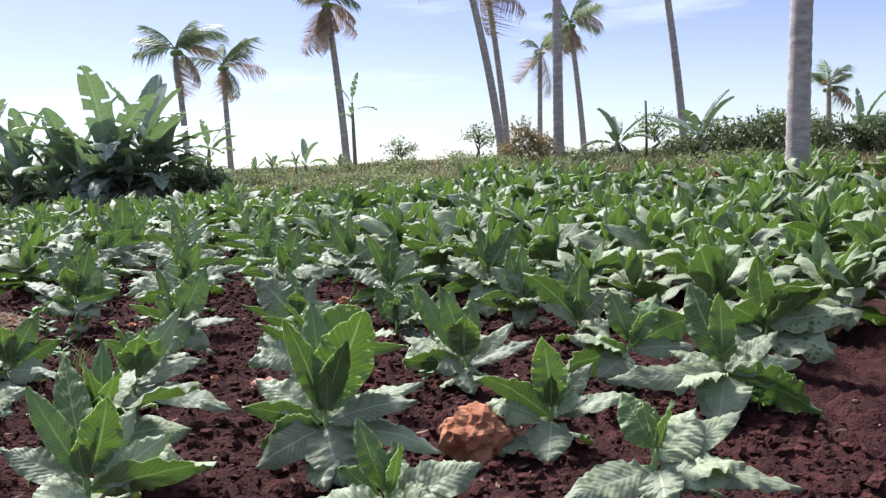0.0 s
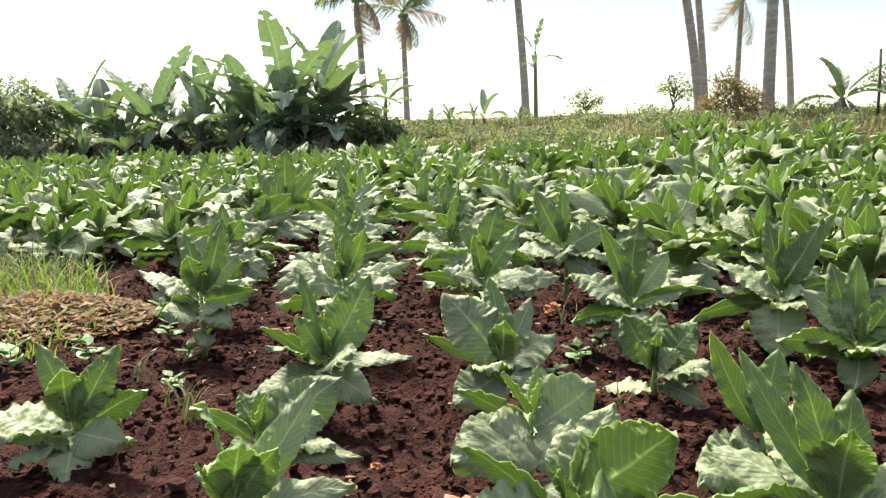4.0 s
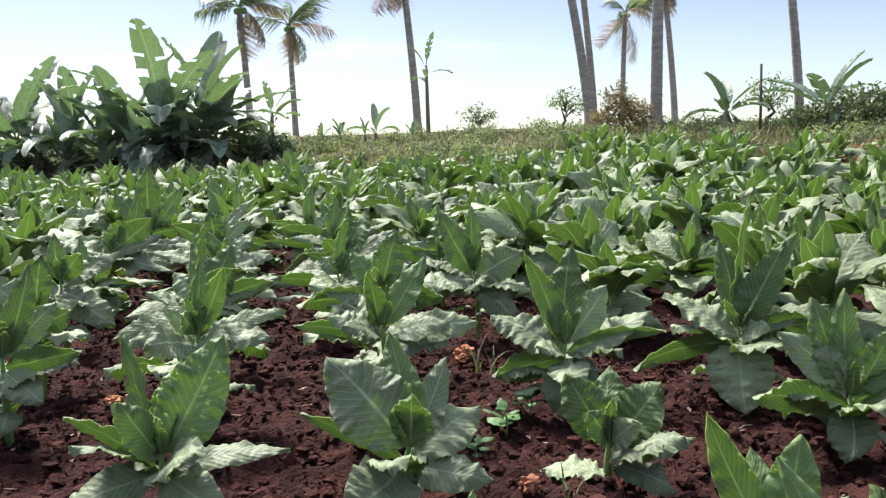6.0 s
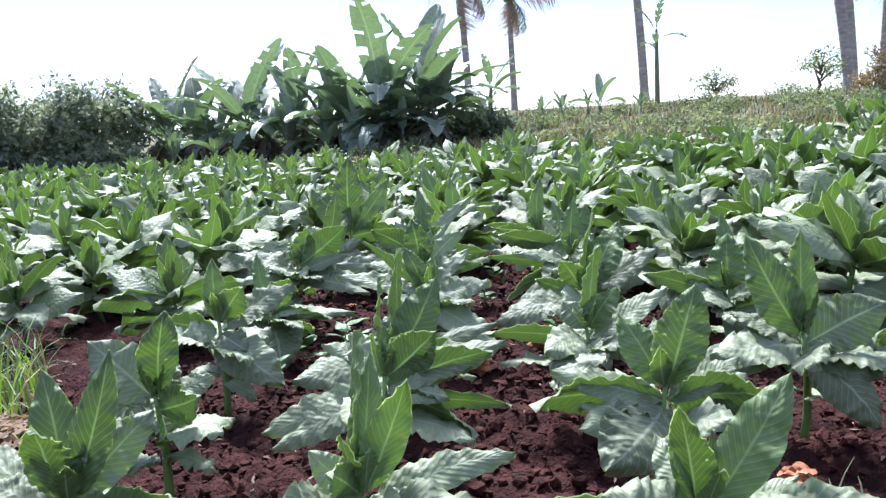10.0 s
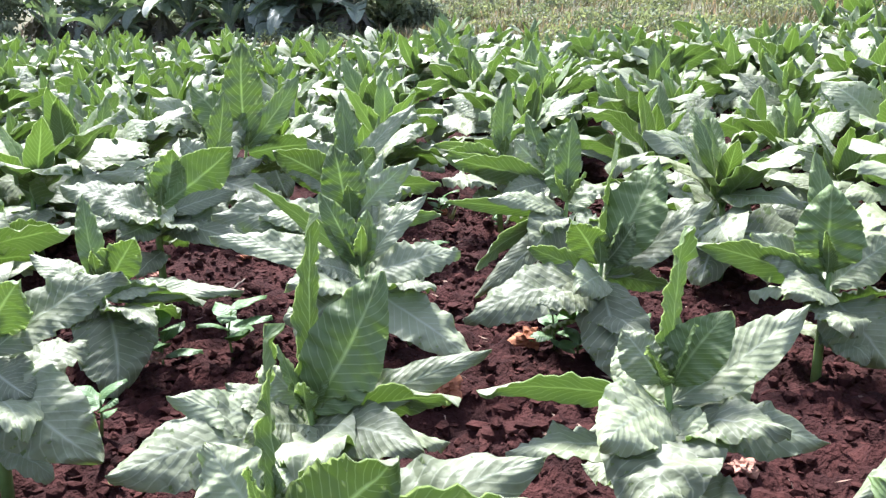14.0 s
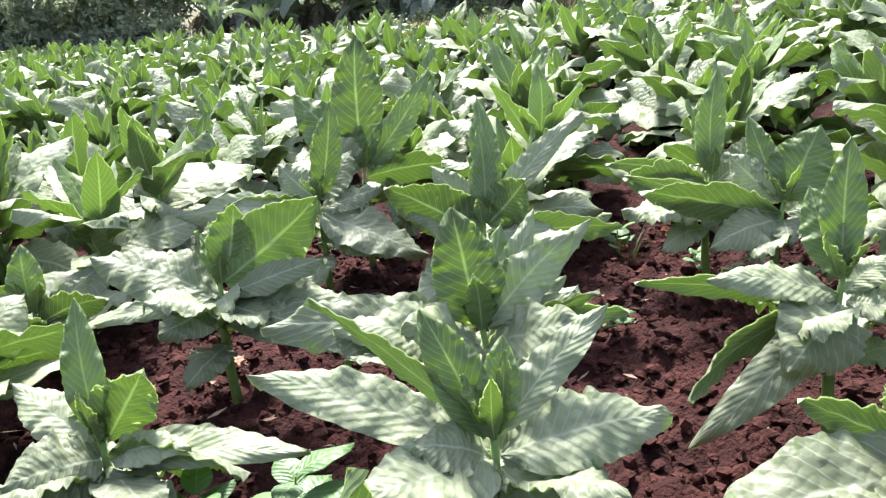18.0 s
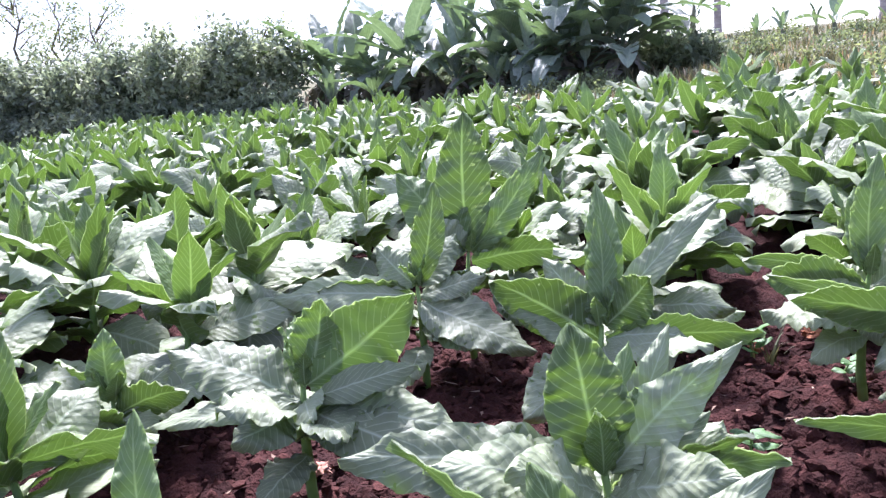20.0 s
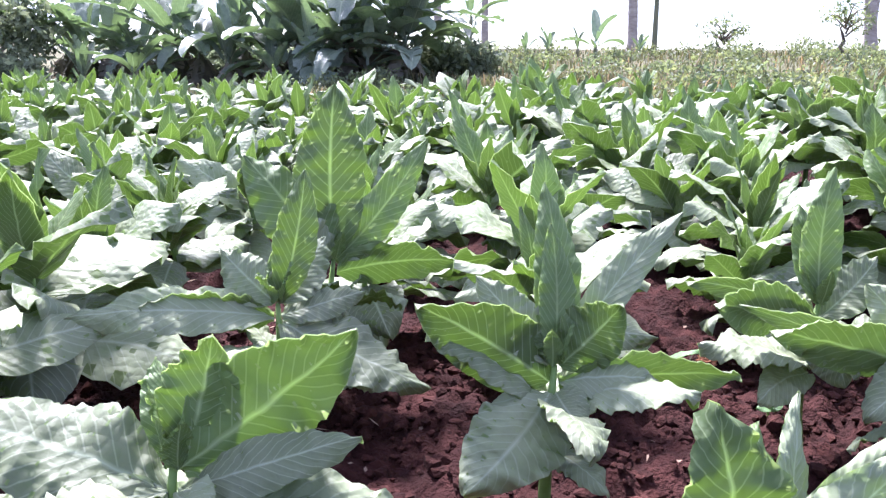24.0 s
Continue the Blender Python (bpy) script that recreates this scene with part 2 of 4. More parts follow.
# ---- helpers for meshes ----
def mesh_of(name, verts, faces, mat, uvs=None, smooth=True, halves=None):
    me = bpy.data.meshes.new(name)
    me.from_pydata([tuple(map(float, v)) for v in verts], [], [tuple(map(int, f)) for f in faces])
    if uvs is not None:
        layer = me.uv_layers.new(name="UVMap")
        idx = np.empty(len(me.loops), dtype=np.int32)
        me.loops.foreach_get("vertex_index", idx)
        layer.data.foreach_set("uv", np.asarray(uvs, dtype=np.float32)[idx].ravel())
    for one in mat if isinstance(mat, tuple) else (mat,):
        me.materials.append(one)
    if isinstance(mat, tuple):
        n = len(me.polygons)
        index = np.zeros(n, dtype=np.int32)
        if halves is None:
            index[n // 2:] = 1
        else:
            index[:] = halves
        me.polygons.foreach_set("material_index", index)
    if smooth:
        me.polygons.foreach_set("use_smooth", np.ones(len(me.polygons), dtype=bool))
    me.update()
    return me


def child(name, me, parent, m=None, label=""):
    ob = new(name, me)
    ob.parent = parent
    if m is not None:
        ob.matrix_basis = m
    return tagged(ob, label)


def grid_faces(rows, cols, base=0):
    return [(base + r * cols + c, base + r * cols + c + 1, base + (r + 1) * cols + c + 1, base + (r + 1) * cols + c) for r in range(rows - 1) for c in range(cols - 1)]


def tube(points, radii, sides=8):
    """Rings along a line of points; returns vertices and faces."""
    points = [Vector(p) for p in points]
    verts, faces = [], []
    for i, p in enumerate(points):
        d = (points[min(i + 1, len(points) - 1)] - points[max(i - 1, 0)]).normalized()
        a = d.orthogonal().normalized() if i == 0 else (a - d * a.dot(d)).normalized()
        b = d.cross(a)
        for k in range(sides):
            w = 2 * math.pi * k / sides
            verts.append(p + (a * math.cos(w) + b * math.sin(w)) * radii[i])
    n = len(points)
    for i in range(n - 1):
        for k in range(sides):
            faces.append((i * sides + k, i * sides + (k + 1) % sides, (i + 1) * sides + (k + 1) % sides, (i + 1) * sides + k))
    faces.append(tuple(range(sides))[::-1])
    faces.append(tuple((n - 1) * sides + k for k in range(sides)))
    return verts, faces


def soft(v):
    return (v + math.sqrt(v * v + 1.5)) / 2


def rise(x, y):
    """Height of the land: a level field that climbs ahead and gently to the right, and falls away beyond a crest."""
    ahead = 0.078 * soft(y - 8.6) - 0.012 * soft(y - 13.5) - 0.02 * soft(y - 24.0) - 0.09 * soft(y - 33.0)
    k, far = (min(1.0, max(0.0, v)) for v in ((y - 5.0) / 8.0, (y - 17.0) / 10.0))
    slope = 0.045 * k * k * (3 - 2 * k) * (1 - 0.7 * far * far * (3 - 2 * far))
    side = soft(x + 14.0) - soft(x - 2.5) - 14.0
    return max(ahead + slope * side - 0.01, -11.0)


ROW = radians(15)
U, V = Vector((-math.sin(ROW), math.cos(ROW), 0)), Vector((math.cos(ROW), math.sin(ROW), 0))


def spot(along, across):
    """A place of the field, by the way along the rows and across them."""
    p = U * along + V * across
    return p.x, p.y


# ---- ground ----
def crumbs(x, y):
    p = Vector((x, y, 0))
    big = 0.030 * noise.noise(p * 2.1) + 0.026 * noise.noise(p * 5.5)
    mid = 0.04 * abs(noise.noise(p * 9.0)) + 0.045 * abs(noise.noise(p * 16.0 + Vector((3, 1, 5))))
    fine = 0.028 * abs(noise.noise(p * 29.0)) + 0.012 * noise.noise(p * 60.0)
    return big + mid + fine - 0.036


def build_ground():
    step = 0.021
    a, c = np.r_[np.arange(1.1, 9.6, step), np.arange(9.6, 13.0, 0.045)], np.arange(-2.7, 2.9, step)
    verts = []
    for i, q in enumerate(a):
        for k, r in enumerate(c):
            x, y = spot(q, r)
            edge = min(i, k, len(a) - 1 - i, len(c) - 1 - k)
            verts.append((x, y, rise(x, y) + crumbs(x, y) - (0.08 if edge == 0 else 0)))
    me = mesh_of("ground", verts, grid_faces(len(a), len(c)), SOIL)
    tagged(new("ground", me), "dark red crumbly tilled soil of the tobacco field", "ground", kind="structure")
    xs = np.r_[-3000, -900, -300, -120, np.arange(-60, -18, 4.0), np.arange(-18, 18.1, 0.5), np.arange(22, 61, 4.0), 120, 300, 900, 3000]
    ys = np.r_[-60, -20, -6, np.arange(-3, 24.1, 0.5), np.arange(25, 46, 1.5), 50, 60, 80, 140, 300, 700, 1500, 3000]
    verts = []
    for y in ys:
        for x in xs:
            p = Vector((x, y, 0))
            al, ac = p.dot(U), p.dot(V)
            inside = 1.4 < al < 12.6 and -2.4 < ac < 2.6
            bumpy = 0.05 * noise.noise(p * 0.9) if abs(x) < 30 and y < 45 else 0.0
            verts.append((x, y, rise(x, y) + (-0.12 if inside else bumpy - 0.02)))
    me = mesh_of("land", verts, grid_faces(len(ys), len(xs)), SOIL)
    me.materials.append(FIELDGRASS)
    for f in me.polygons:
        c = f.center
        if c.y > 13.2 + 0.3 * max(0.0, -3.0 - c.x) or c.y < -3 or abs(c.x) > 19:
            f.material_index = 1
    tagged(new("land", me), "open land of red soil and rough grass reaching the horizon", "ground", kind="structure")


build_ground()


# ---- tobacco ----
def leaf_mesh(length, width, droop, fold, seed, rows=13, cols=7, ruffle=1.0):
    """A tobacco leaf from the origin to a tip on the +y axis at that length, its upper side towards +z.
    droop: degrees by which it bends from base to tip; fold: degrees by which the halves are raised."""
    rnd = random.Random(seed)
    p1, p2, p3 = (rnd.uniform(0, 60) for _ in range(3))
    sway, twist = rnd.uniform(-0.35, 0.35), rnd.uniform(-0.5, 0.5)
    bend, full = rnd.uniform(1.2, 2.2), rnd.uniform(0.74, 0.92)
    verts, uvs = [], []
    x = y = z = 0.0
    for r in range(rows):
        v = r / (rows - 1)
        w = width * 0.5 * (math.sin(math.pi * min(1, v ** full)) ** 0.74) * (1.08 - 0.16 * v)
        w = max(w, width * (0.10 if v < 0.15 else 0.012))
        ang = -radians(droop) * v ** bend
        if r:
            d = length / (rows - 1)
            y, z, x = y + d * math.cos(ang), z + d * math.sin(ang), x + d * math.sin(sway * v)
        for c in range(cols):
            s = 2 * c / (cols - 1) - 1
            f = radians(fold) * (1 - 0.55 * v)
            edge = abs(s) ** 1.8
            here = 1 if s > 0 else -1
            slow = noise.noise(Vector((v * 5.5, here * 3.1, p1)))
            quick = noise.noise(Vector((v * 15.0, here * 5.3 + 0.4 * s, p2)))
            tooth = 1 + ruffle * edge * (0.09 * quick + 0.014 * math.sin(v * 48 + p3 + 2 * here))
            up = abs(s) * w * math.sin(f) + s * w * twist * v
            up += ruffle * width * (0.14 * edge * slow + 0.14 * edge * quick + 0.016 * edge * math.sin(v * 44 + p2 + 3 * here) + 0.05 * noise.noise(Vector((v * 9, s * 3, p3))))
            if rows > 20:
                up += ruffle * 0.07 * width * abs(s) * noise.noise(Vector((v * 30, s * 7, p1)))
                up += ruffle * 0.006 * width * math.sin((v - 0.42 * abs(s) / 2) * 9 * 6.283) * min(1.0, abs(s) * 2.5) * (1 - 0.5 * abs(s))
            up -= 0.16 * width * s * s * (0.3 + 0.7 * v)
            verts.append((x + s * w * math.cos(f) * tooth, y - up * math.sin(ang), z + up * math.cos(ang)))
            uvs.append((0.5 + s / 2, v))
    # Lay the line from base to tip along +y.
    tip = Vector((x, y, z))
    lay = Matrix.Scale(length / tip.length, 3) @ tip.rotation_difference(Vector((0, 1, 0))).to_matrix()
    verts = [tuple(lay @ Vector(p)) for p in verts]
    # The lower skin lies a millimetre and a half under the upper one.
    n = len(verts)
    g = np.array(verts).reshape(rows, cols, 3)
    nor = np.cross(np.gradient(g, axis=1), np.gradient(g, axis=0))
    nor /= np.maximum(np.linalg.norm(nor, axis=2), 1e-9)[:, :, None]
    verts += [tuple(p) for p in (g - 0.0016 * nor).reshape(-1, 3).tolist()]
    uvs += uvs
    top = grid_faces(rows, cols)
    return verts, top + [tuple(i + n for i in f[::-1]) for f in top], uvs


def plant_leaves(seed, top, leaves=10, spread=0.32):
    """The leaves of a plant, low ones first, as tobacco() takes them."""
    rnd = random.Random(seed)
    az = rnd.uniform(0, 360)
    out = []
    for k in range(leaves):
        u = k / (leaves - 1)
        az += 137.5 + rnd.uniform(-35, 35)
        if u < 0.36:
            lift, length, wide, droop = rnd.uniform(-22, 12), rnd.uniform(0.85, 1.1), rnd.uniform(0.5, 0.66), rnd.uniform(25, 60)
        elif u < 0.72:
            lift, length, wide, droop = rnd.uniform(2, 46), rnd.uniform(0.85, 1.15), rnd.uniform(0.44, 0.6), rnd.uniform(15, 65)
        else:
            lift, length, wide, droop = rnd.uniform(48, 84), rnd.uniform(0.6, 0.98), rnd.uniform(0.3, 0.46), rnd.uniform(2, 14)
        out.append((top * (0.4 + 0.6 * min(1.0, u * 1.5)), az, lift, spread * length, spread * length * wide, droop, rnd.uniform(-38, 38)))
    return out


def leaf_pose(az, lift, height, roll):
    """az: degrees to the left of +y; lift: degrees of the tip over the base; roll: about the leaf's own line."""
    return pose(0, 0, height, 0, 0, az) @ pose(0, 0.008, 0, lift) @ pose(0, 0, 0, 0, roll)


def stem_mesh(top, seed):
    rnd = random.Random(seed)
    a, b = rnd.uniform(-0.02, 0.02), rnd.uniform(-0.02, 0.02)
    pts = [(a * k * (3 - k) / 2, b * k * (3 - k) / 2, -0.05 + (top + 0.05) * k / 3) for k in range(4)]
    v, f = tube(pts, [0.0125, 0.0115, 0.010, 0.005], 7)
    return mesh_of("stem", v, f, STALK)


PLANT_LABEL = "young tobacco plant with broad grey-green wavy leaves on red soil"


def tobacco(seed, top, leaves, rows=13, cols=7, label=PLANT_LABEL):
    """leaves: (height on the stem, azimuth, lift, length, width, droop, roll)."""
    root = new("tobacco_plant")
    tagged(root, label, "plant", "tobacco plants")
    child("stem", stem_mesh(top, seed), root)
    for k, (h, az, lift, length, width, droop, roll) in enumerate(leaves):
        v, f, uv = leaf_mesh(length, width, droop, 12 + 0.25 * max(0, lift), seed * 31 + k, rows, cols)
        # Flatter leaves take the grey with sheen in it, upright ones the greener YOUNG.
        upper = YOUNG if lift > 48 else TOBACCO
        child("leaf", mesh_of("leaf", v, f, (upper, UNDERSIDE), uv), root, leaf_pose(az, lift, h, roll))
    return root


# Plants beside the walk: place, height of the heart over the field, and their leaves
# (azimuth, lift, length, width, droop, roll).
NEAR = []


def near(x, y, heart, *leaves):
    n = len(NEAR)
    rnd = random.Random(n)
    ground = rise(x, y) + crumbs(x, y) - 0.005
    top = max(0.1, heart - ground)
    full = [(top if q[1] > 35 else top - 0.03 if q[1] > -5 else top - 0.045, *q) for q in leaves]
    # The heart: small leaves that are still folded together.
    turn = rnd.uniform(0, 360)
    full += [(top, turn + 130 * k, rnd.uniform(62, 82), rnd.uniform(0.07, 0.12), rnd.uniform(0.03, 0.05), 5, rnd.uniform(-20, 20)) for k in range(3)]
    full += [(top * rnd.uniform(0.6, 0.8), turn + 30 + 90 * k + rnd.uniform(-25, 25), rnd.uniform(-8, 30), rnd.uniform(0.17, 0.25), rnd.uniform(0.1, 0.14), rnd.uniform(20, 50), rnd.uniform(-25, 25)) for k in range(4 if y > 4 else 1)]
    full += [(top * rnd.uniform(0.35, 0.6), turn + 60 + 180 * k, rnd.uniform(-20, 5), rnd.uniform(0.12, 0.17), rnd.uniform(0.07, 0.1), 40, rnd.uniform(-15, 15)) for k in range(2)]
    ob = tobacco(300 + n, top, full, 41, 9)
    ob.matrix_basis = pose(x, y, ground)
    p = Vector((x, y, 0))
    NEAR.append((p.dot(U), p.dot(V)))


near(-0.29, 2.20, 0.17, (-156, -44, 0.17, 0.13, 40, 17), (-88, 20, 0.27, 0.08, 20, 35), (-101, 14, 0.25, 0.09, 25, 35), (-110, -8, 0.32, 0.09, 25, 35), (95, 15, 0.21, 0.07, 35, 70), (112, -8, 0.17, 0.11, 30, 70), (125, -18, 0.20, 0.09, 30, -35), (65, 25, 0.23, 0.10, 20, -35), (-94, 68, 0.29, 0.17, 8, -75), (76, 69, 0.26, 0.08, 5, 100), (17, 61, 0.31, 0.09, 5, -8), (-123, 68, 0.21, 0.08, 5, -49))
near(0.32, 2.34, 0.12, (167, -29, 0.15, 0.12, 30, -8), (126, 84, 0.20, 0.11, 5, 42), (87, 30, 0.24, 0.09, 30, 70), (-65, 37, 0.17, 0.06, 15, 57), (-100, 17, 0.23, 0.07, 25, 35), (-133, 32, 0.13, 0.08, 30, 35), (-35, 35, 0.16, 0.08, 10, 28))
near(0.10, 3.07, 0.11, (-170, -30, 0.13, 0.10, 30, 16), (90, 5, 0.22, 0.10, 25, 70), (-89, 17, 0.27, 0.08, 15, 35), (-72, 35, 0.24, 0.07, 8, 60), (72, 74, 0.27, 0.10, 5, -62), (52, 52, 0.33, 0.07, 8, -47), (-32, 74, 0.21, 0.10, 5, 26), (-171, 73, 0.17, 0.13, 10, -10), (64, 20, 0.26, 0.11, 15, -35), (118, -3, 0.11, 0.09, 30, -35))
near(0.91, 2.65, 0.15, (155, -30, 0.21, 0.16, 40, -8), (102, 1, 0.39, 0.10, 15, -35), (92, 88, 0.22, 0.09, 5, 61), (36, 63, 0.27, 0.13, 8, -46), (-115, -22, 0.30, 0.17, 60, -70), (-66, 25, 0.24, 0.09, 15, 35), (-90, 5, 0.24, 0.08, 20, 35), (54, 16, 0.18, 0.09, 20, -35))
near(0.69, 2.99, 0.16, (-89, 24, 0.24, 0.15, 45, -70), (98, -9, 0.24, 0.15, 35, 70), (39, 64, 0.20, 0.10, 10, -44), (-60, 50, 0.20, 0.11, 10, 43), (-84, -2, 0.24, 0.10, 25, 35), (129, -20, 0.18, 0.12, 30, -35))
near(0.46, 1.75, 0.19, (108, -9, 0.22, 0.09, 30, -35), (-92, -10, 0.30, 0.09, 20, 35), (-112, -5, 0.14, 0.10, 30, 35), (40, 52, 0.13, 0.09, 10, -45), (-50, 31, 0.16, 0.12, 10, 35), (-60, 14, 0.26, 0.07, 15, 35), (172, -17, 0.13, 0.09, 30, 10))
near(-0.70, 1.70, 0.20, (-90, 10, 0.26, 0.09, 25, -70), (-57, 26, 0.18, 0.07, 20, 35), (81, 59, 0.21, 0.06, 5, -47), (74, 19, 0.21, 0.07, 15, -35), (-30, 39, 0.16, 0.06, 10, 53), (152, 7, 0.12, 0.09, 30, -35), (33, 53, 0.27, 0.08, 5, -8), (-71, 75, 0.16, 0.10, 5, -79))
near(-1.00, 2.77, 0.15, (-100, -11, 0.34, 0.10, 20, 35), (-76, 17, 0.23, 0.09, 15, 35), (-41, 48, 0.27, 0.08, 8, 53), (-117, 75, 0.15, 0.12, 8, -40), (114, -7, 0.13, 0.10, 25, -35), (46, 62, 0.20, 0.10, 15, 70), (160, -14, 0.12, 0.09, 30, -35), (-84, 53, 0.15, 0.09, 8, -76))
near(-0.09, 1.62, 0.17, (58, 66, 0.15, 0.06, 5, -43), (-79, 21, 0.19, 0.10, 20, 35), (90, 5, 0.14, 0.08, 25, -35), (-16, 25, 0.12, 0.07, 10, 22), (-125, 19, 0.11, 0.08, 25, 35), (43, 17, 0.15, 0.06, 15, 70))
near(-0.39, 2.72, 0.23, (-82, 37, 0.20, 0.16, 10, -91), (88, 35, 0.21, 0.06, 15, 70), (-79, 3, 0.30, 0.06, 30, -70), (119, 5, 0.21, 0.12, 25, -35), (0, 48, 0.14, 0.08, 5, 6), (-28, 41, 0.19, 0.10, 8, 37), (-129, -14, 0.14, 0.10, 30, 35), (156, -22, 0.14, 0.10, 30, -35))
near(0.03, 3.46, 0.10, (-52, 79, 0.20, 0.10, 6, 33), (68, 63, 0.26, 0.08, 8, 100), (138, -6, 0.22, 0.16, 20, -35), (-86, 1, 0.19, 0.06, 20, 35), (-54, 25, 0.20, 0.06, 20, 35), (11, 53, 0.18, 0.07, 5, -19), (133, 19, 0.10, 0.08, 25, -35))
near(0.64, 3.79, 0.10, (97, 43, 0.33, 0.12, 40, 70), (105, 34, 0.21, 0.10, 25, -35), (-72, 86, 0.25, 0.12, 8, 49), (17, 68, 0.28, 0.09, 8, -28), (-169, -28, 0.13, 0.10, 30, 35), (-74, 39, 0.18, 0.12, 25, 60), (-92, -1, 0.14, 0.11, 25, 35))
near(0.45, 4.23, 0.14, (101, 8, 0.26, 0.10, 30, 70), (161, -33, 0.15, 0.12, 30, -12), (-77, 18, 0.28, 0.11, 35, -70), (17, 85, 0.27, 0.09, 5, -24), (52, 69, 0.26, 0.11, 8, -54), (-61, 49, 0.20, 0.10, 12, 52), (80, 44, 0.23, 0.11, 12, -70))
near(-1.64, 3.23, 0.12, (75, 60, 0.22, 0.08, 8, -39), (-53, 59, 0.21, 0.10, 10, 70), (-76, 30, 0.21, 0.09, 20, -70), (-158, -35, 0.14, 0.11, 30, -12), (108, 12, 0.24, 0.14, 20, -35), (-99, -4, 0.15, 0.11, 25, 35), (151, 86, 0.14, 0.11, 6, 54))
near(-1.30, 2.33, 0.18, (-86, 25, 0.19, 0.09, 20, 35), (-121, 86, 0.15, 0.10, 6, -20), (-103, 9, 0.15, 0.06, 20, 35), (122, 21, 0.14, 0.09, 25, -35), (74, 37, 0.15, 0.07, 15, -40), (154, -5, 0.13, 0.10, 30, 70))
near(-0.49, 3.16, 0.22, (-61, 30, 0.17, 0.14, 8, 52), (89, 28, 0.17, 0.06, 15, 70), (-134, -11, 0.14, 0.11, 25, 35), (138, 20, 0.11, 0.08, 20, -35), (146, -2, 0.23, 0.16, 25, -35), (-1, 40, 0.10, 0.06, 5, 7), (-33, 25, 0.11, 0.07, 12, 35))
near(-0.64, 3.83, 0.15, (82, 48, 0.26, 0.18, 10, -66), (24, 61, 0.26, 0.10, 5, -13), (-56, 26, 0.20, 0.13, 15, 35), (-159, 79, 0.13, 0.10, 8, -11), (-95, -8, 0.18, 0.10, 30, 35), (142, -16, 0.19, 0.15, 30, -35), (78, 20, 0.26, 0.06, 12, 70), (-26, 44, 0.23, 0.08, 8, 31))
near(-0.19, 4.00, 0.10, (69, 58, 0.18, 0.12, 8, -66), (-9, 61, 0.18, 0.10, 6, 5), (-81, 49, 0.18, 0.14, 8, 61), (-85, 9, 0.20, 0.09, 20, 35), (137, 53, 0.11, 0.08, 20, -70), (-135, 41, 0.10, 0.07, 20, 70))
near(-1.15, 3.73, 0.17, (-52, 59, 0.27, 0.15, 6, 60), (96, 32, 0.22, 0.08, 30, 70), (118, -17, 0.25, 0.11, 25, -35), (-119, -17, 0.19, 0.11, 30, 35), (-79, 5, 0.26, 0.07, 15, 35), (61, 67, 0.26, 0.08, 6, -100), (-132, 26, 0.16, 0.13, 25, 35), (136, 60, 0.15, 0.09, 20, -70), (-5, 56, 0.21, 0.09, 5, 24))
near(-1.10, 3.13, 0.16, (-58, 35, 0.23, 0.14, 8, 62), (-98, 29, 0.17, 0.14, 15, 35), (97, 30, 0.17, 0.06, 20, 70), (-93, -3, 0.24, 0.08, 20, 35), (58, 51, 0.10, 0.06, 10, -23), (175, -2, 0.11, 0.09, 25, -35), (-14, 24, 0.13, 0.08, 8, 35))
near(-1.83, 4.28, 0.24, (-43, 72, 0.27, 0.09, 5, 63), (56, 65, 0.24, 0.09, 6, -22), (132, 76, 0.15, 0.11, 6, 72), (-78, 10, 0.21, 0.09, 20, -70), (-112, -26, 0.16, 0.10, 25, 35), (128, -8, 0.16, 0.12, 25, 70), (99, 23, 0.17, 0.10, 20, -35), (-43, 42, 0.20, 0.09, 12, 70), (78, 19, 0.31, 0.09, 15, -35))
near(-0.25, 4.56, 0.20, (82, 28, 0.24, 0.17, 15, -35), (104, -11, 0.22, 0.10, 45, 70), (68, 67, 0.29, 0.08, 6, 100), (-19, 73, 0.30, 0.12, 6, 11), (-74, 22, 0.30, 0.13, 15, 35), (-90, 13, 0.30, 0.07, 25, -70), (-174, -44, 0.21, 0.17, 30, 14), (129, 21, 0.11, 0.09, 25, -35), (-54, 44, 0.23, 0.11, 8, 48))
near(0.29, 4.67, 0.22, (173, -48, 0.24, 0.19, 35, 14), (96, -14, 0.33, 0.08, 35, 70), (78, 32, 0.25, 0.16, 12, -35), (-25, 75, 0.41, 0.08, 4, -100), (-76, 61, 0.30, 0.12, 6, 48), (-81, 17, 0.30, 0.08, 20, 35), (-60, 49, 0.37, 0.09, 8, 42), (-91, 7, 0.28, 0.12, 30, -70), (-131, 31, 0.10, 0.08, 20, 35), (22, 69, 0.28, 0.09, 8, -36))
near(-0.77, 4.36, 0.30, (106, 81, 0.16, 0.07, 5, 69), (-56, 54, 0.23, 0.09, 8, 43), (-97, 13, 0.19, 0.10, 20, 35), (-76, 6, 0.27, 0.11, 25, 35), (107, 12, 0.24, 0.06, 25, 70), (118, 27, 0.16, 0.11, 20, -35), (147, 22, 0.16, 0.08, 30, -35), (-53, 19, 0.17, 0.06, 15, 35), (41, 37, 0.13, 0.06, 8, -33))
near(-1.28, 4.31, 0.30, (22, 72, 0.25, 0.08, 4, -100), (-61, 67, 0.19, 0.08, 6, -91), (-64, 16, 0.25, 0.07, 20, 35), (149, 10, 0.16, 0.12, 25, -35), (-93, 5, 0.21, 0.10, 25, 35), (118, 48, 0.10, 0.06, 25, -70), (178, 37, 0.12, 0.06, 20, 66), (10, 62, 0.22, 0.06, 4, 13), (-127, 11, 0.15, 0.09, 30, 35))
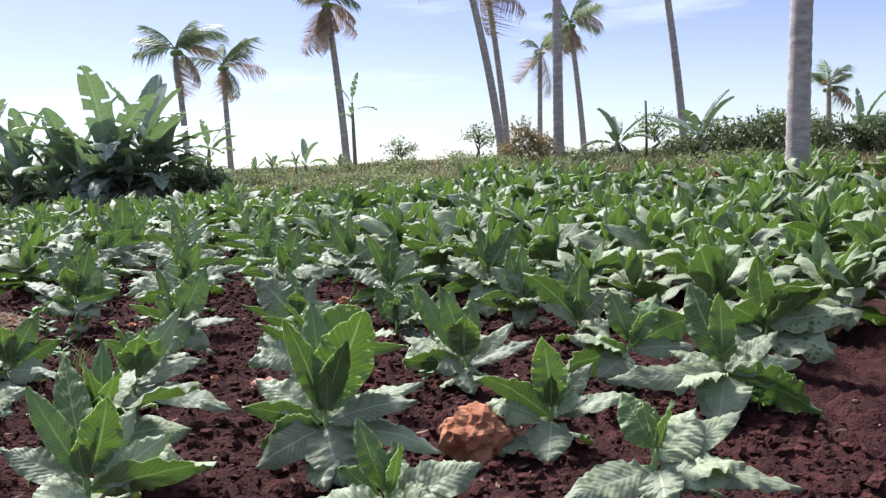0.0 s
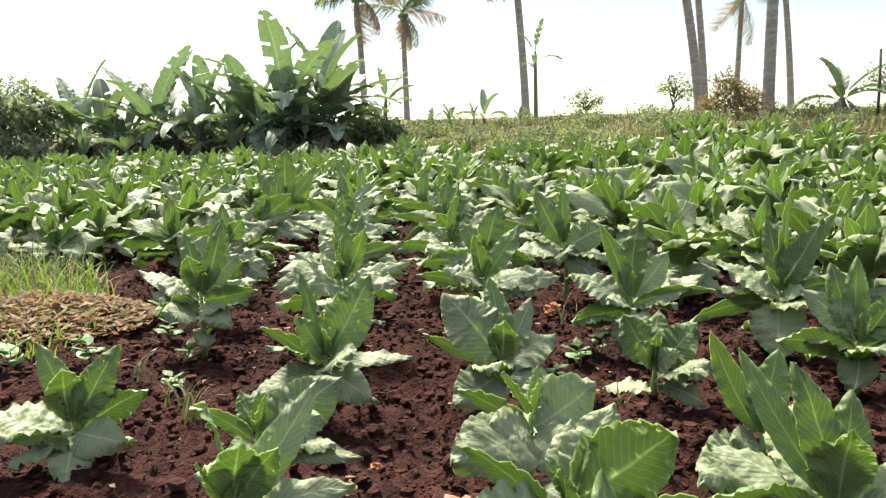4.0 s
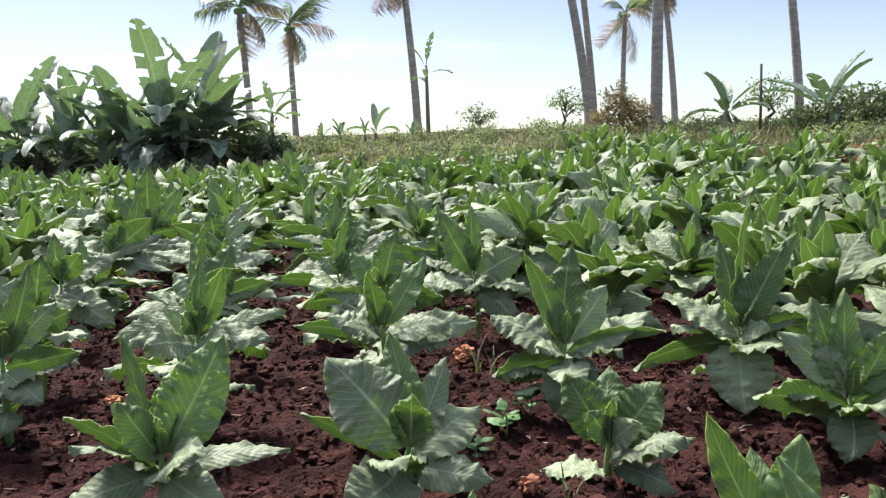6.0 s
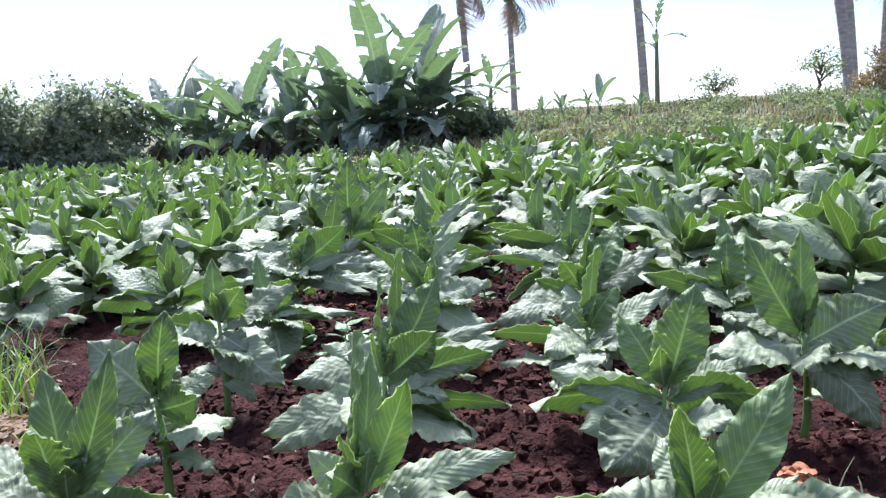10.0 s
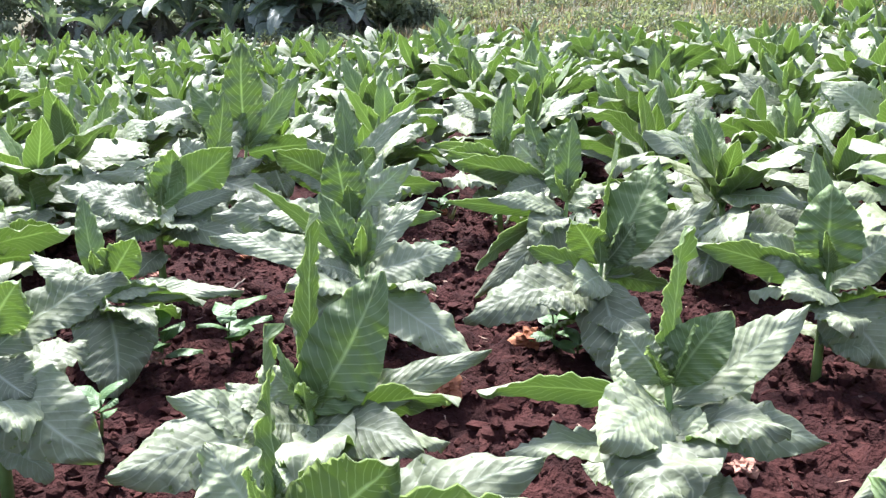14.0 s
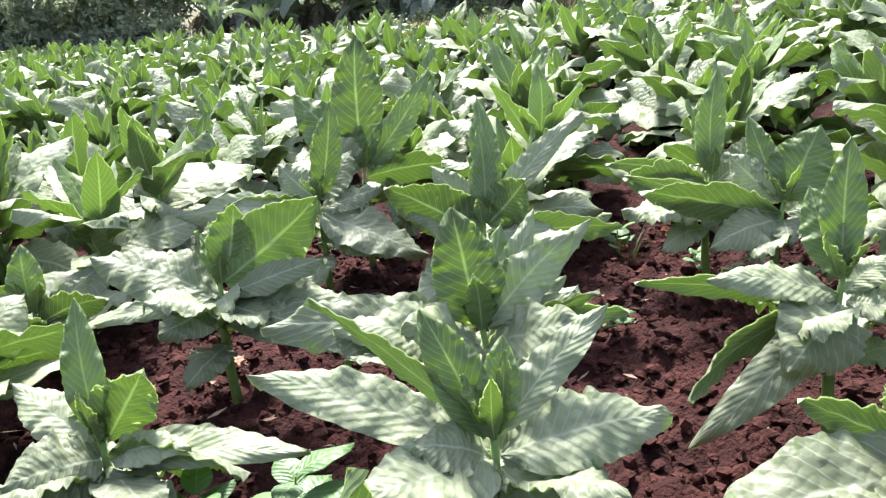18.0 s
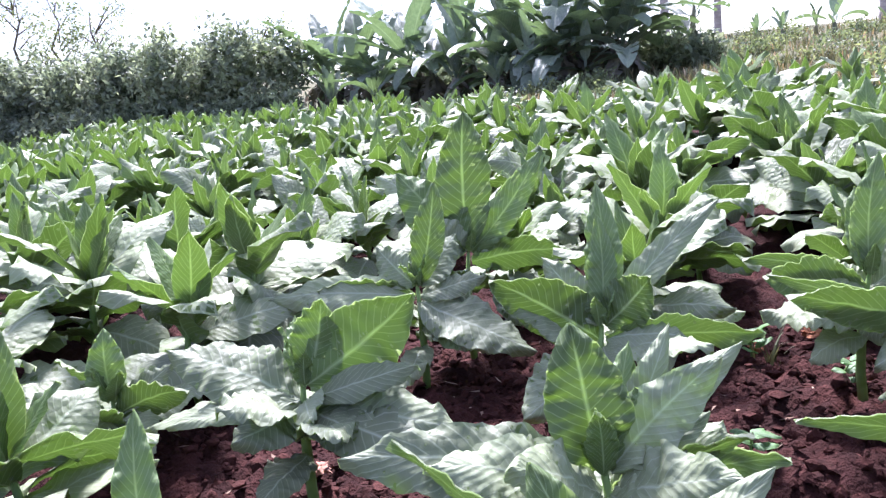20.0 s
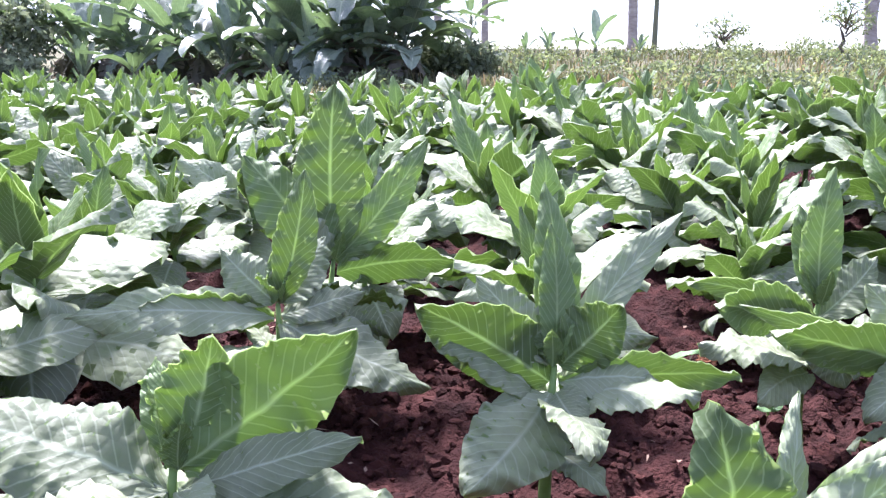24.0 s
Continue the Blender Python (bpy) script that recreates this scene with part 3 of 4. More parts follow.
near(-1.52, 4.98, 0.27, (118, -13, 0.30, 0.12, 20, -35), (127, -19, 0.29, 0.10, 20, -35), (26, 74, 0.24, 0.09, 4, -100), (-72, 41, 0.16, 0.12, 6, -88), (-60, 17, 0.31, 0.12, 15, 35), (-74, 18, 0.27, 0.09, 25, -70), (-74, -7, 0.30, 0.06, 25, -70), (67, 42, 0.14, 0.10, 15, -44), (-98, -17, 0.25, 0.09, 30, -70), (-94, -4, 0.16, 0.08, 20, 35))
near(-0.86, 4.93, 0.30, (109, 0, 0.28, 0.11, 40, 70), (-74, -1, 0.22, 0.12, 35, -70), (-53, 72, 0.22, 0.12, 6, 47), (71, 55, 0.17, 0.10, 8, -54), (128, -5, 0.20, 0.10, 30, -35), (153, -19, 0.22, 0.17, 30, -35), (99, 15, 0.24, 0.08, 20, -35), (-53, 20, 0.19, 0.08, 15, 35), (16, 48, 0.16, 0.07, 5, -12))
near(-0.55, 5.50, 0.28, (9, 83, 0.27, 0.09, 4, -12), (73, 61, 0.29, 0.13, 6, -70), (-72, 26, 0.24, 0.15, 8, 58), (117, -1, 0.25, 0.15, 20, -35), (-83, -11, 0.24, 0.15, 20, 35), (-119, -41, 0.26, 0.13, 40, 35), (112, -11, 0.34, 0.12, 25, -35), (84, 25, 0.19, 0.11, 12, -35))
near(-1.99, 4.73, 0.27, (-32, 81, 0.20, 0.10, 5, 61), (92, 38, 0.21, 0.14, 10, -52), (-97, 20, 0.14, 0.11, 15, -82), (-179, -5, 0.10, 0.08, 25, -52), (108, 16, 0.13, 0.09, 20, -35), (-45, 25, 0.14, 0.08, 20, 35), (17, 45, 0.15, 0.08, 8, 24))
near(-2.27, 5.41, 0.28, (40, 78, 0.20, 0.08, 4, -4), (-61, 29, 0.27, 0.12, 10, 35), (-100, -30, 0.28, 0.16, 30, 35), (108, 11, 0.18, 0.09, 25, 70), (-82, 53, 0.14, 0.11, 6, -67), (-106, -19, 0.12, 0.10, 25, 35), (133, 1, 0.11, 0.09, 25, -35))
near(-1.69, 5.47, 0.18, (-57, 61, 0.26, 0.15, 6, 60), (14, 69, 0.33, 0.08, 4, -100), (134, 1, 0.32, 0.15, 25, -35), (-164, -4, 0.22, 0.17, 25, -13), (-65, 19, 0.33, 0.07, 30, 35), (-84, 14, 0.26, 0.09, 25, -70), (-71, 19, 0.21, 0.08, 20, 35), (-114, 8, 0.24, 0.11, 20, 35), (87, 45, 0.10, 0.07, 15, -47), (156, 18, 0.13, 0.09, 25, -35), (-18, 35, 0.19, 0.08, 10, 39), (117, 20, 0.23, 0.09, 20, -35), (101, 30, 0.15, 0.08, 20, -35))
near(-1.11, 5.47, 0.28, (148, -1, 0.16, 0.12, 35, -35), (175, -12, 0.22, 0.17, 25, -3), (104, 5, 0.28, 0.07, 45, 70), (-89, -7, 0.23, 0.10, 40, 35), (-60, 29, 0.27, 0.09, 12, 35), (-8, 68, 0.24, 0.08, 4, -100), (-76, 56, 0.14, 0.10, 6, 55), (68, 46, 0.10, 0.08, 20, -60), (-51, 18, 0.13, 0.06, 15, 35), (-156, -8, 0.12, 0.09, 30, 35))
near(-1.24, 6.19, 0.25, (-41, 53, 0.29, 0.16, 6, 32), (-6, 60, 0.33, 0.08, 4, -100), (114, 57, 0.13, 0.10, 10, 70), (119, -10, 0.34, 0.15, 30, -35), (-57, 28, 0.34, 0.11, 18, 35), (-96, -3, 0.16, 0.08, 25, -70), (-151, -41, 0.31, 0.16, 30, 31), (86, 19, 0.18, 0.07, 20, 70), (-68, 55, 0.12, 0.08, 15, 58), (163, 4, 0.14, 0.10, 30, -35))
near(-1.78, 6.03, 0.26, (100, 40, 0.30, 0.06, 12, 70), (82, 61, 0.19, 0.08, 5, -43), (-40, 38, 0.23, 0.06, 8, 50), (-71, 14, 0.23, 0.11, 20, 35), (-1, 71, 0.13, 0.06, 4, 18), (141, 27, 0.12, 0.09, 20, -35), (152, 11, 0.21, 0.12, 20, -35), (-15, 34, 0.18, 0.08, 10, 33), (-110, -22, 0.32, 0.13, 25, 35), (153, -18, 0.21, 0.16, 20, -35), (95, 14, 0.37, 0.09, 20, -35), (-60, 16, 0.16, 0.07, 20, 35))
near(-1.89, 6.28, 0.30, (70, 78, 0.20, 0.12, 4, -39), (-52, 42, 0.21, 0.09, 8, 56), (120, 12, 0.35, 0.12, 20, -35), (-50, 16, 0.20, 0.06, 20, 35), (-58, 7, 0.24, 0.06, 20, -70), (95, 20, 0.20, 0.06, 18, -35), (-119, 0, 0.10, 0.08, 25, 35), (1, 53, 0.18, 0.06, 5, 18), (-13, 43, 0.23, 0.06, 6, 34), (132, 21, 0.13, 0.08, 20, -35), (127, 17, 0.24, 0.11, 20, -35), (-50, 34, 0.17, 0.06, 20, 35), (-61, 22, 0.20, 0.06, 20, -70), (-43, 36, 0.25, 0.07, 10, 39), (-97, 21, 0.19, 0.10, 20, 35), (158, 32, 0.18, 0.10, 20, -35))
near(-2.42, 5.96, 0.19, (47, 66, 0.23, 0.07, 4, 3), (-61, 56, 0.14, 0.11, 6, -77), (160, 10, 0.15, 0.12, 20, -35), (-67, -2, 0.32, 0.08, 25, 35), (-82, -1, 0.25, 0.08, 25, -70), (83, 23, 0.23, 0.09, 15, -35), (-84, 13, 0.16, 0.07, 25, 35), (-143, -33, 0.27, 0.19, 30, -7), (-73, 1, 0.33, 0.06, 20, 35), (68, 24, 0.11, 0.08, 12, 70))
near(-2.54, 6.43, 0.28, (-52, 75, 0.17, 0.11, 5, -86), (-60, 37, 0.27, 0.17, 8, -91), (106, 19, 0.29, 0.15, 12, -35), (-72, 18, 0.23, 0.07, 15, 35), (131, -4, 0.25, 0.07, 25, -35), (-135, 4, 0.11, 0.08, 25, 26), (-72, -9, 0.31, 0.12, 30, 35), (161, -7, 0.15, 0.12, 25, -35), (-99, -7, 0.13, 0.10, 25, 35), (43, 52, 0.14, 0.07, 8, -8), (-88, -13, 0.34, 0.13, 20, 35), (113, -7, 0.33, 0.08, 20, -35))
near(-1.36, 6.63, 0.30, (158, -16, 0.20, 0.15, 40, -30), (119, 13, 0.24, 0.08, 35, -35), (111, 7, 0.35, 0.06, 25, 70), (-2, 74, 0.24, 0.08, 4, 0), (135, -19, 0.33, 0.06, 40, 70), (141, -27, 0.38, 0.08, 35, -35), (-41, 23, 0.12, 0.07, 15, 35), (-93, -7, 0.10, 0.08, 25, 35), (35, 55, 0.17, 0.08, 6, -31))
near(-1.48, 7.25, 0.27, (-45, 61, 0.20, 0.16, 5, 40), (138, -8, 0.22, 0.12, 25, -35), (116, 14, 0.36, 0.12, 20, 70), (50, 60, 0.23, 0.08, 5, -47), (105, 17, 0.39, 0.06, 20, 70), (-61, 25, 0.14, 0.11, 20, 35), (-170, -13, 0.11, 0.08, 25, 17), (73, 39, 0.17, 0.10, 12, -66))
near(-1.67, 7.41, 0.30, (-11, 82, 0.28, 0.09, 4, 7), (119, 10, 0.24, 0.12, 30, 70), (-154, -42, 0.14, 0.11, 25, 32), (98, 27, 0.10, 0.08, 20, -35), (106, 15, 0.28, 0.06, 25, 70), (-47, 35, 0.20, 0.10, 12, 35), (27, 65, 0.21, 0.08, 6, -25))
near(-2.15, 6.96, 0.27, (110, 31, 0.27, 0.15, 12, 89), (-77, 48, 0.15, 0.12, 8, -89), (-67, 0, 0.33, 0.11, 20, -70), (22, 75, 0.24, 0.07, 4, -7), (22, 68, 0.32, 0.09, 5, -8), (-40, 39, 0.38, 0.07, 15, 53), (77, 43, 0.20, 0.09, 15, -59), (-77, 3, 0.17, 0.09, 20, 35), (151, -28, 0.24, 0.16, 25, -35), (-145, -15, 0.10, 0.08, 25, 33))
near(-2.77, 7.18, 0.26, (-28, 76, 0.29, 0.10, 4, 48), (114, 8, 0.28, 0.10, 25, 70), (-55, 13, 0.19, 0.08, 15, 35), (-80, -22, 0.35, 0.17, 30, 35), (117, 2, 0.42, 0.11, 20, -35), (83, 37, 0.17, 0.11, 10, -55), (-19, 40, 0.19, 0.11, 8, 50))
near(-2.75, 7.44, 0.30, (17, 82, 0.42, 0.19, 4, 7), (-52, 51, 0.37, 0.11, 8, 64), (-68, 4, 0.30, 0.13, 35, -70), (101, 50, 0.32, 0.18, 8, -63), (-32, 44, 0.19, 0.12, 15, 58), (134, 43, 0.15, 0.12, 20, -70))
near(-3.15, 6.45, 0.15, (46, 82, 0.17, 0.10, 5, 4), (-108, -10, 0.17, 0.13, 20, 34), (108, 41, 0.16, 0.07, 6, 70), (-34, 35, 0.16, 0.07, 10, 35), (-70, 17, 0.20, 0.10, 25, -70), (148, 12, 0.10, 0.08, 20, -35), (-157, 1, 0.13, 0.10, 25, -35))
near(-0.73, 6.25, 0.24, (29, 86, 0.20, 0.16, 6, -36), (-131, -40, 0.21, 0.16, 30, 35), (81, 34, 0.20, 0.10, 20, -35), (-54, 25, 0.22, 0.11, 12, 35), (14, 64, 0.29, 0.08, 5, -22), (138, 5, 0.15, 0.11, 30, -35), (96, 18, 0.31, 0.09, 25, 70))

# The rest of the field, row by row.
kinds = [tobacco(100 + k, 0.24 + 0.012 * (k % 4), plant_leaves(100 + k, 0.25, 16 + k % 3, 0.28 + 0.012 * (k % 4)), 13, 7) for k in range(12)]
placed = set()
rnd = random.Random(5)
far_verts, far_faces, far_uvs, far_side = [], [], [], []
low = [[leaf_mesh(L, W * 1.1, D, 10 + 0.3 * max(0, lift), 77 * k + i, 6, 5) + (leaf_pose(az, lift, h, roll),) for i, (h, az, lift, L, W, D, roll) in enumerate(plant_leaves(500 + k, 0.26, 16, 0.29))] for k in range(12)]
for r in range(-40, 36):
    across = 0.37 + 0.57 * r + rnd.uniform(-0.03, 0.03)
    along = 1.5 + rnd.uniform(0, 0.6)
    while along < 27:
        along += (0.52 if along < 7.0 else 0.45 if along < 9 else 0.4) + rnd.uniform(-0.1, 0.1)
        q = across + rnd.uniform(-0.1, 0.1) * (1.0 if along < 8.5 else 2.0)
        x, y = spot(along, q)
        k, kf = rnd.randrange(12), rnd.randrange(12)
        turn, size = rnd.uniform(0, 360), rnd.uniform(0.85, 1.2) * (0.85 if along < 4.5 else 1.0 if along < 9 else 1.08)
        edge = 12.9 + 0.3 * max(0.0, -3.0 - x) + 0.3 * math.sin(x * 1.7)
        if x > 2.2 and y > 9.5 and rnd.random() < 0.35:
            continue
        if y < 1.7 or y > edge or x > 13 or x < -16 or abs(x) > 2.2 + 0.95 * y:
            continue
        gap = 0.5 if -1.0 < q < 1.75 and along < 7.3 else 0.28
        if any(abs(along - a) < gap and abs(q - c) < 0.29 for a, c in NEAR):
            continue
        if along < 5.0 and q < -1.25 or -2.9 < x < -1.9 and 3.6 < y < 5.0 or x < -2.5 and y < 5.7:
            continue
        m = pose(x, y, rise(x, y), rnd.uniform(-6, 6), rnd.uniform(-6, 6), turn) @ Matrix.Scale(size, 4)
        if along < 12.5 and -3.9 < q < 3.6:
            if k not in placed:
                placed.add(k)
                kinds[k].matrix_basis = m
            else:
                copy_thing(kinds[k], m).matrix_basis = m
        else:
            for v, f, uv, lp in low[kf]:
                mm = m @ lp
                base = len(far_verts)
                far_verts.extend(mm @ Vector(p) for p in v)
                far_faces.extend(tuple(i + base for i in p) for p in f)
                far_uvs.extend(uv)
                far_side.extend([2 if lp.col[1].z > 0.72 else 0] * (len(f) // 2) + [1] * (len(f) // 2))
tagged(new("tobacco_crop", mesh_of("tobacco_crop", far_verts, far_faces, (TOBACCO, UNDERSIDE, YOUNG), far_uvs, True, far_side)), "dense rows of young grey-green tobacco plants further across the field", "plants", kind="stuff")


# ---- stones, clods and twigs on the soil ----
def lump(radius, seed, squash=0.75, detail=2, rough=0.3):
    bm = bmesh.new()
    bmesh.ops.create_icosphere(bm, subdivisions=detail, radius=radius)
    off = Vector((seed * 1.7, seed * 0.9, seed * 2.3))
    for v in bm.verts:
        d = v.co.normalized()
        v.co = v.co * (1 + rough * noise.noise(d * 1.6 + off) + rough * 0.6 * noise.noise(d * 4.5 + off) + rough * 0.35 * noise.noise(d * 11 + off))
        v.co.z *= squash
    me = bpy.data.meshes.new("stone")
    bm.to_mesh(me)
    bm.free()
    return me


def stone(x, y, radius, seed, mat, label, detail=3):
    me = lump(radius * (0.7 if detail < 4 else 1.0), seed, 0.65 if detail < 4 else 0.9, detail, 0.8 if detail < 4 else 0.34)
    me.materials.append(mat)
    ob = tagged(new("stone", me), label, "stone", "stones on the soil")
    ob.matrix_basis = pose(x, y, rise(x, y) + radius * 0.45, 0, 0, seed * 40)


stone(0.11, 2.34, 0.096, 1, STONE, "large rough orange-brown stone on the soil", 4)
for k, (x, y, r) in enumerate(((-0.63, 3.08, .06), (-0.38, 3.96, .035), (-0.59, 5.12, .03), (-1.63, 4.61, .035), (-1.42, 6.26, .05), (-1.56, 5.92, .05), (-2.3, 5.97, .022), (-0.58, 5.18, .05),
                               (-1.68, 4.61, .035), (-1.97, 4.51, .03), (-1.85, 7.84, .03), (-1.97, 7.68, .028), (-2.68, 6.6, .03), (-2.49, 6.85, .03), (-0.89, 3.34, .018), (-0.95, 5.73, .03), (-1.01, 5.51, .028))):
    stone(x, y, r, k + 2, STONE if k % 3 else CLAY, "small rough orange-brown stone on the soil" if k % 3 else "pale pinkish clod on the soil", 3)


def clods(n, seed):
    """Loose crumbs of soil over the near rows, joined."""
    rs = np.random.RandomState(seed)
    bm = bmesh.new()
    bmesh.ops.create_icosphere(bm, subdivisions=1, radius=1.0)
    base = np.array([v.co[:] for v in bm.verts])
    tri = [[v.index for v in f.verts] for f in bm.faces]
    bm.free()
    verts, faces = [], []
    for k in range(n):
        x, y = spot(rs.uniform(1.5, 8.3), rs.uniform(-1.5, 1.8))
        r = 0.005 + 0.016 * rs.uniform() ** 2.2
        s = r * rs.uniform(0.7, 1.4, 3) * (1, 1, 0.7)
        p = base * s * rs.uniform(0.5, 1.4, (len(base), 1)) + (x, y, rise(x, y) + crumbs(x, y) + r * 0.15)
        b = len(verts)
        verts.extend(map(tuple, p))
        faces.extend([b + i for i in t] for t in tri)
    tagged(new("soil_clods", mesh_of("soil_clods", verts, faces, CLOD, smooth=False)), "loose dark red crumbs of soil", "soil", kind="stuff")


clods(26000, 8)


def litter(n, seed):
    """Short pale stalks and dead leaf bits."""
    rs = np.random.RandomState(seed)
    verts, faces = [], []
    for k in range(n):
        x, y = spot(rs.uniform(1.5, 9.0), rs.uniform(-2.0, 2.4))
        z, a, L, w = rise(x, y) + crumbs(x, y) + 0.008, rs.uniform(0, 6.28), rs.uniform(0.006, 0.026), rs.uniform(0.002, 0.007)
        c, s, e = math.cos(a) * L, math.sin(a) * L, rs.uniform(-0.004, 0.01)
        b = len(verts)
        n1, n2 = -math.sin(a) * w, math.cos(a) * w
        verts += [(x - c, y - s, z), (x + n1, y + n2, z + 0.004), (x + c, y + s, z + e), (x - n1, y - n2, z + 0.002)]
        faces.append((b, b + 1, b + 2, b + 3))
    tagged(new("plant_litter", mesh_of("plant_litter", verts, faces, LITTER, smooth=False)), "pale dry bits of stalk and leaf scattered on the soil", "litter", kind="stuff")


litter(1100, 9)


def twig(x, y, length, turn, seed):
    rnd = random.Random(seed)
    pts = [((k / 6 - 0.5) * length, 0.01 * rnd.uniform(-1, 1), 0.012 + 0.012 * rnd.random()) for k in range(7)]
    v, f = tube(pts, [0.004, 0.005, 0.005, 0.004, 0.004, 0.003, 0.002], 6)
    ob = tagged(new("twig", mesh_of("twig", v, f, WOOD)), "thin dry brown twig lying on the soil", "twig", "twigs on the soil")
    ob.matrix_basis = pose(x, y, rise(x, y) + crumbs(x, y), 0, 0, turn)


for k, (x, y, L, a) in enumerate(((-1.88, 4.94, .16, 120), (-0.92, 3.22, .12, 100), (-2.35, 6.5, .18, 100), (0.2, 4.4, .15, 20), (-0.5, 3.75, .14, 60))):
    twig(x, y, L, a, k)


# ---- weeds among the rows ----
def seedling(x, y, size, seed):
    rnd = random.Random(seed)
    root = tagged(new("weed"), "small broad-leaved green weed on red soil", "weed", "weeds among the rows")
    root.matrix_basis = pose(x, y, rise(x, y) + crumbs(x, y) - 0.005, 0, 0, rnd.uniform(0, 360))
    h = size * 0.8
    v, f = tube([(0, 0, -0.02), (0.01, 0, h * 0.5), (0.0, 0.01, h)], [0.004, 0.003, 0.002], 5)
    child("stem", mesh_of("stem", v, f, STALK), root)
    for k in range(7):
        L = size * rnd.uniform(0.45, 0.7)
        v, f, uv = leaf_mesh(L, L * 0.68, rnd.uniform(0, 40), 10, seed * 17 + k, 7, 5, 0.3)
        child("leaf", mesh_of("leaf", v, f, (WEED, WEED), uv), root, pose(0, 0, h * (0.35 + 0.65 * k / 6), 0, 0, 137.5 * k) @ pose(0, 0.004, 0, rnd.uniform(0, 35), 0, 0))


for k, (x, y, sz) in enumerate(((-0.43, 4.34, .1), (-0.36, 4.5, .08), (0.68, 4.93, .13), (-1.38, 4.72, .1), (-2.15, 6.08, .16), (-2.32, 6.03, .15), (-1.35, 6.26, .14), (-1.29, 6.2, .1), (-1.96, 7.59, .12),
                               (-1.72, 7.52, .08), (-1.84, 6.99, .08), (-0.5, 4.2, .06), (-1.95, 6.2, .08), (-1.15, 6.35, .08), (-2.2, 5.6, .1), (-2.4, 5.3, .1), (-0.05, 3.3, .07), (1.0, 2.6, .09), (1.5, 2.5, .1), (-1.75, 3.9, .08), (-2.2, 4.1, .12), (-2.45, 4.0, .14), (-2.1, 4.5, .1), (-1.85, 4.2, .09), (-1.95, 3.7, .08), (-2.3, 4.8, .12))):
    seedling(x, y, sz, k + 1)


def tuft(x, y, blades, height, seed, mats, spread=0.04, label="tuft of thin green grass on the soil"):
    rs = np.random.RandomState(seed)
    verts, faces, side = [], [], []
    for n in range(len(mats)):
        for k in range(blades):
            r, a = spread * math.sqrt(rs.uniform()), rs.uniform(0, 6.28)
            bx, by, t = r * math.cos(a), r * math.sin(a), rs.uniform(0, 6.28)
            L, w = height * rs.uniform(0.5, 1.2), 0.0035 + 0.003 * rs.uniform()
            bend = rs.uniform(0.3, 1.5)
            b, q = len(verts), 5
            px, pz = 0.0, 0.0
            for i in range(q):
                ang = 1.5 - bend * (i / (q - 1)) ** 1.4 * 1.2
                if i:
                    px, pz = px + L / (q - 1) * math.cos(ang), pz + L / (q - 1) * math.sin(ang)
                ww = w * (1 - 0.9 * i / (q - 1))
                c, s = math.cos(t), math.sin(t)
                verts += [(bx + c * px - s * ww, by + s * px + c * ww, pz), (bx + c * px + s * ww, by + s * px - c * ww, pz)]
            faces += [(b + 2 * i, b + 2 * i + 1, b + 2 * i + 3, b + 2 * i + 2) for i in range(q - 1)]
        side += [n] * (len(faces) - len(side))
    ob = tagged(new("grass_tuft", mesh_of("grass_tuft", verts, faces, tuple(mats), None, False, side)), label, "grass", "grass tufts", "stuff")
    ob.matrix_basis = pose(x, y, rise(x, y) - 0.01)


for k, (x, y, n, h) in enumerate(((-1.52, 3.6, 16, .17), (-1.9, 3.97, 8, .12), (-0.28, 3.91, 6, .1), (-1.65, 3.75, 10, .1), (-1.93, 7.62, 10, .1), (-0.5, 5.0, 8, .14))):
    tuft(x, y, n, h, k + 1, (GRASS,))
for k, (x, y, sp, n, h) in enumerate(((-2.75, 4.6, .35, 120, .2), (-3.1, 4.95, .4, 240, .32), (-2.95, 4.75, .3, 120, .24), (-3.05, 4.4, .3, 150, .14), (-2.55, 4.3, .2, 40, .1))):
    tuft(x, y, int(n * 0.5), h * 0.8, k + 20, (HEAPGRASS, HEAPGRASS, DRYGRASS), sp, "heap of green and straw-coloured grass at the row's edge")
for k, (x, y, sp, n, h) in enumerate(((-3.35, 5.3, .35, 130, .3), (-3.75, 5.4, .4, 140, .34), (-3.9, 5.0, .45, 130, .3), (-3.5, 4.9, .4, 130, .3), (-4.4, 5.5, .5, 140, .34))):
    tuft(x, y, n, h, k + 40, (HEAPGRASS, GRASS), sp, "rank green grass at the edge of the tobacco field")


def litter_heap(x, y, radius, height, pieces, seed):
    """A low mound of pulled-up dry leaves and stalks."""
    rs = np.random.RandomState(seed)
    verts, faces = [], []
    for k in range(pieces):
        r, a = radius * math.sqrt(rs.uniform()), rs.uniform(0, 6.28)
        px, py = x + r * math.cos(a), y + 0.8 * r * math.sin(a)
        z = rise(px, py) + height * (1 - (r / radius) ** 2) * rs.uniform(0.6, 1.0) + 0.012
        t, L, w = rs.uniform(0, 6.28), rs.uniform(0.012, 0.045), rs.uniform(0.005, 0.016)
        c, s, curl = math.cos(t), math.sin(t), rs.uniform(-0.015, 0.02)
        b = len(verts)
        verts += [(px - c * L, py - s * L, z), (px - s * w, py + c * w, z + curl), (px + c * L, py + s * L, z + rs.uniform(-0.01, 0.02)), (px + s * w, py - c * w, z + curl * 0.6)]
        faces.append((b, b + 1, b + 2, b + 3))
    tagged(new("litter_heap", mesh_of("litter_heap", verts, faces, BROWNWEED, smooth=False)), "low heap of brown dry leaves and stalks beside the rows", "litter", kind="stuff")


litter_heap(-2.85, 4.7, 0.55, 0.12, 2200, 31)


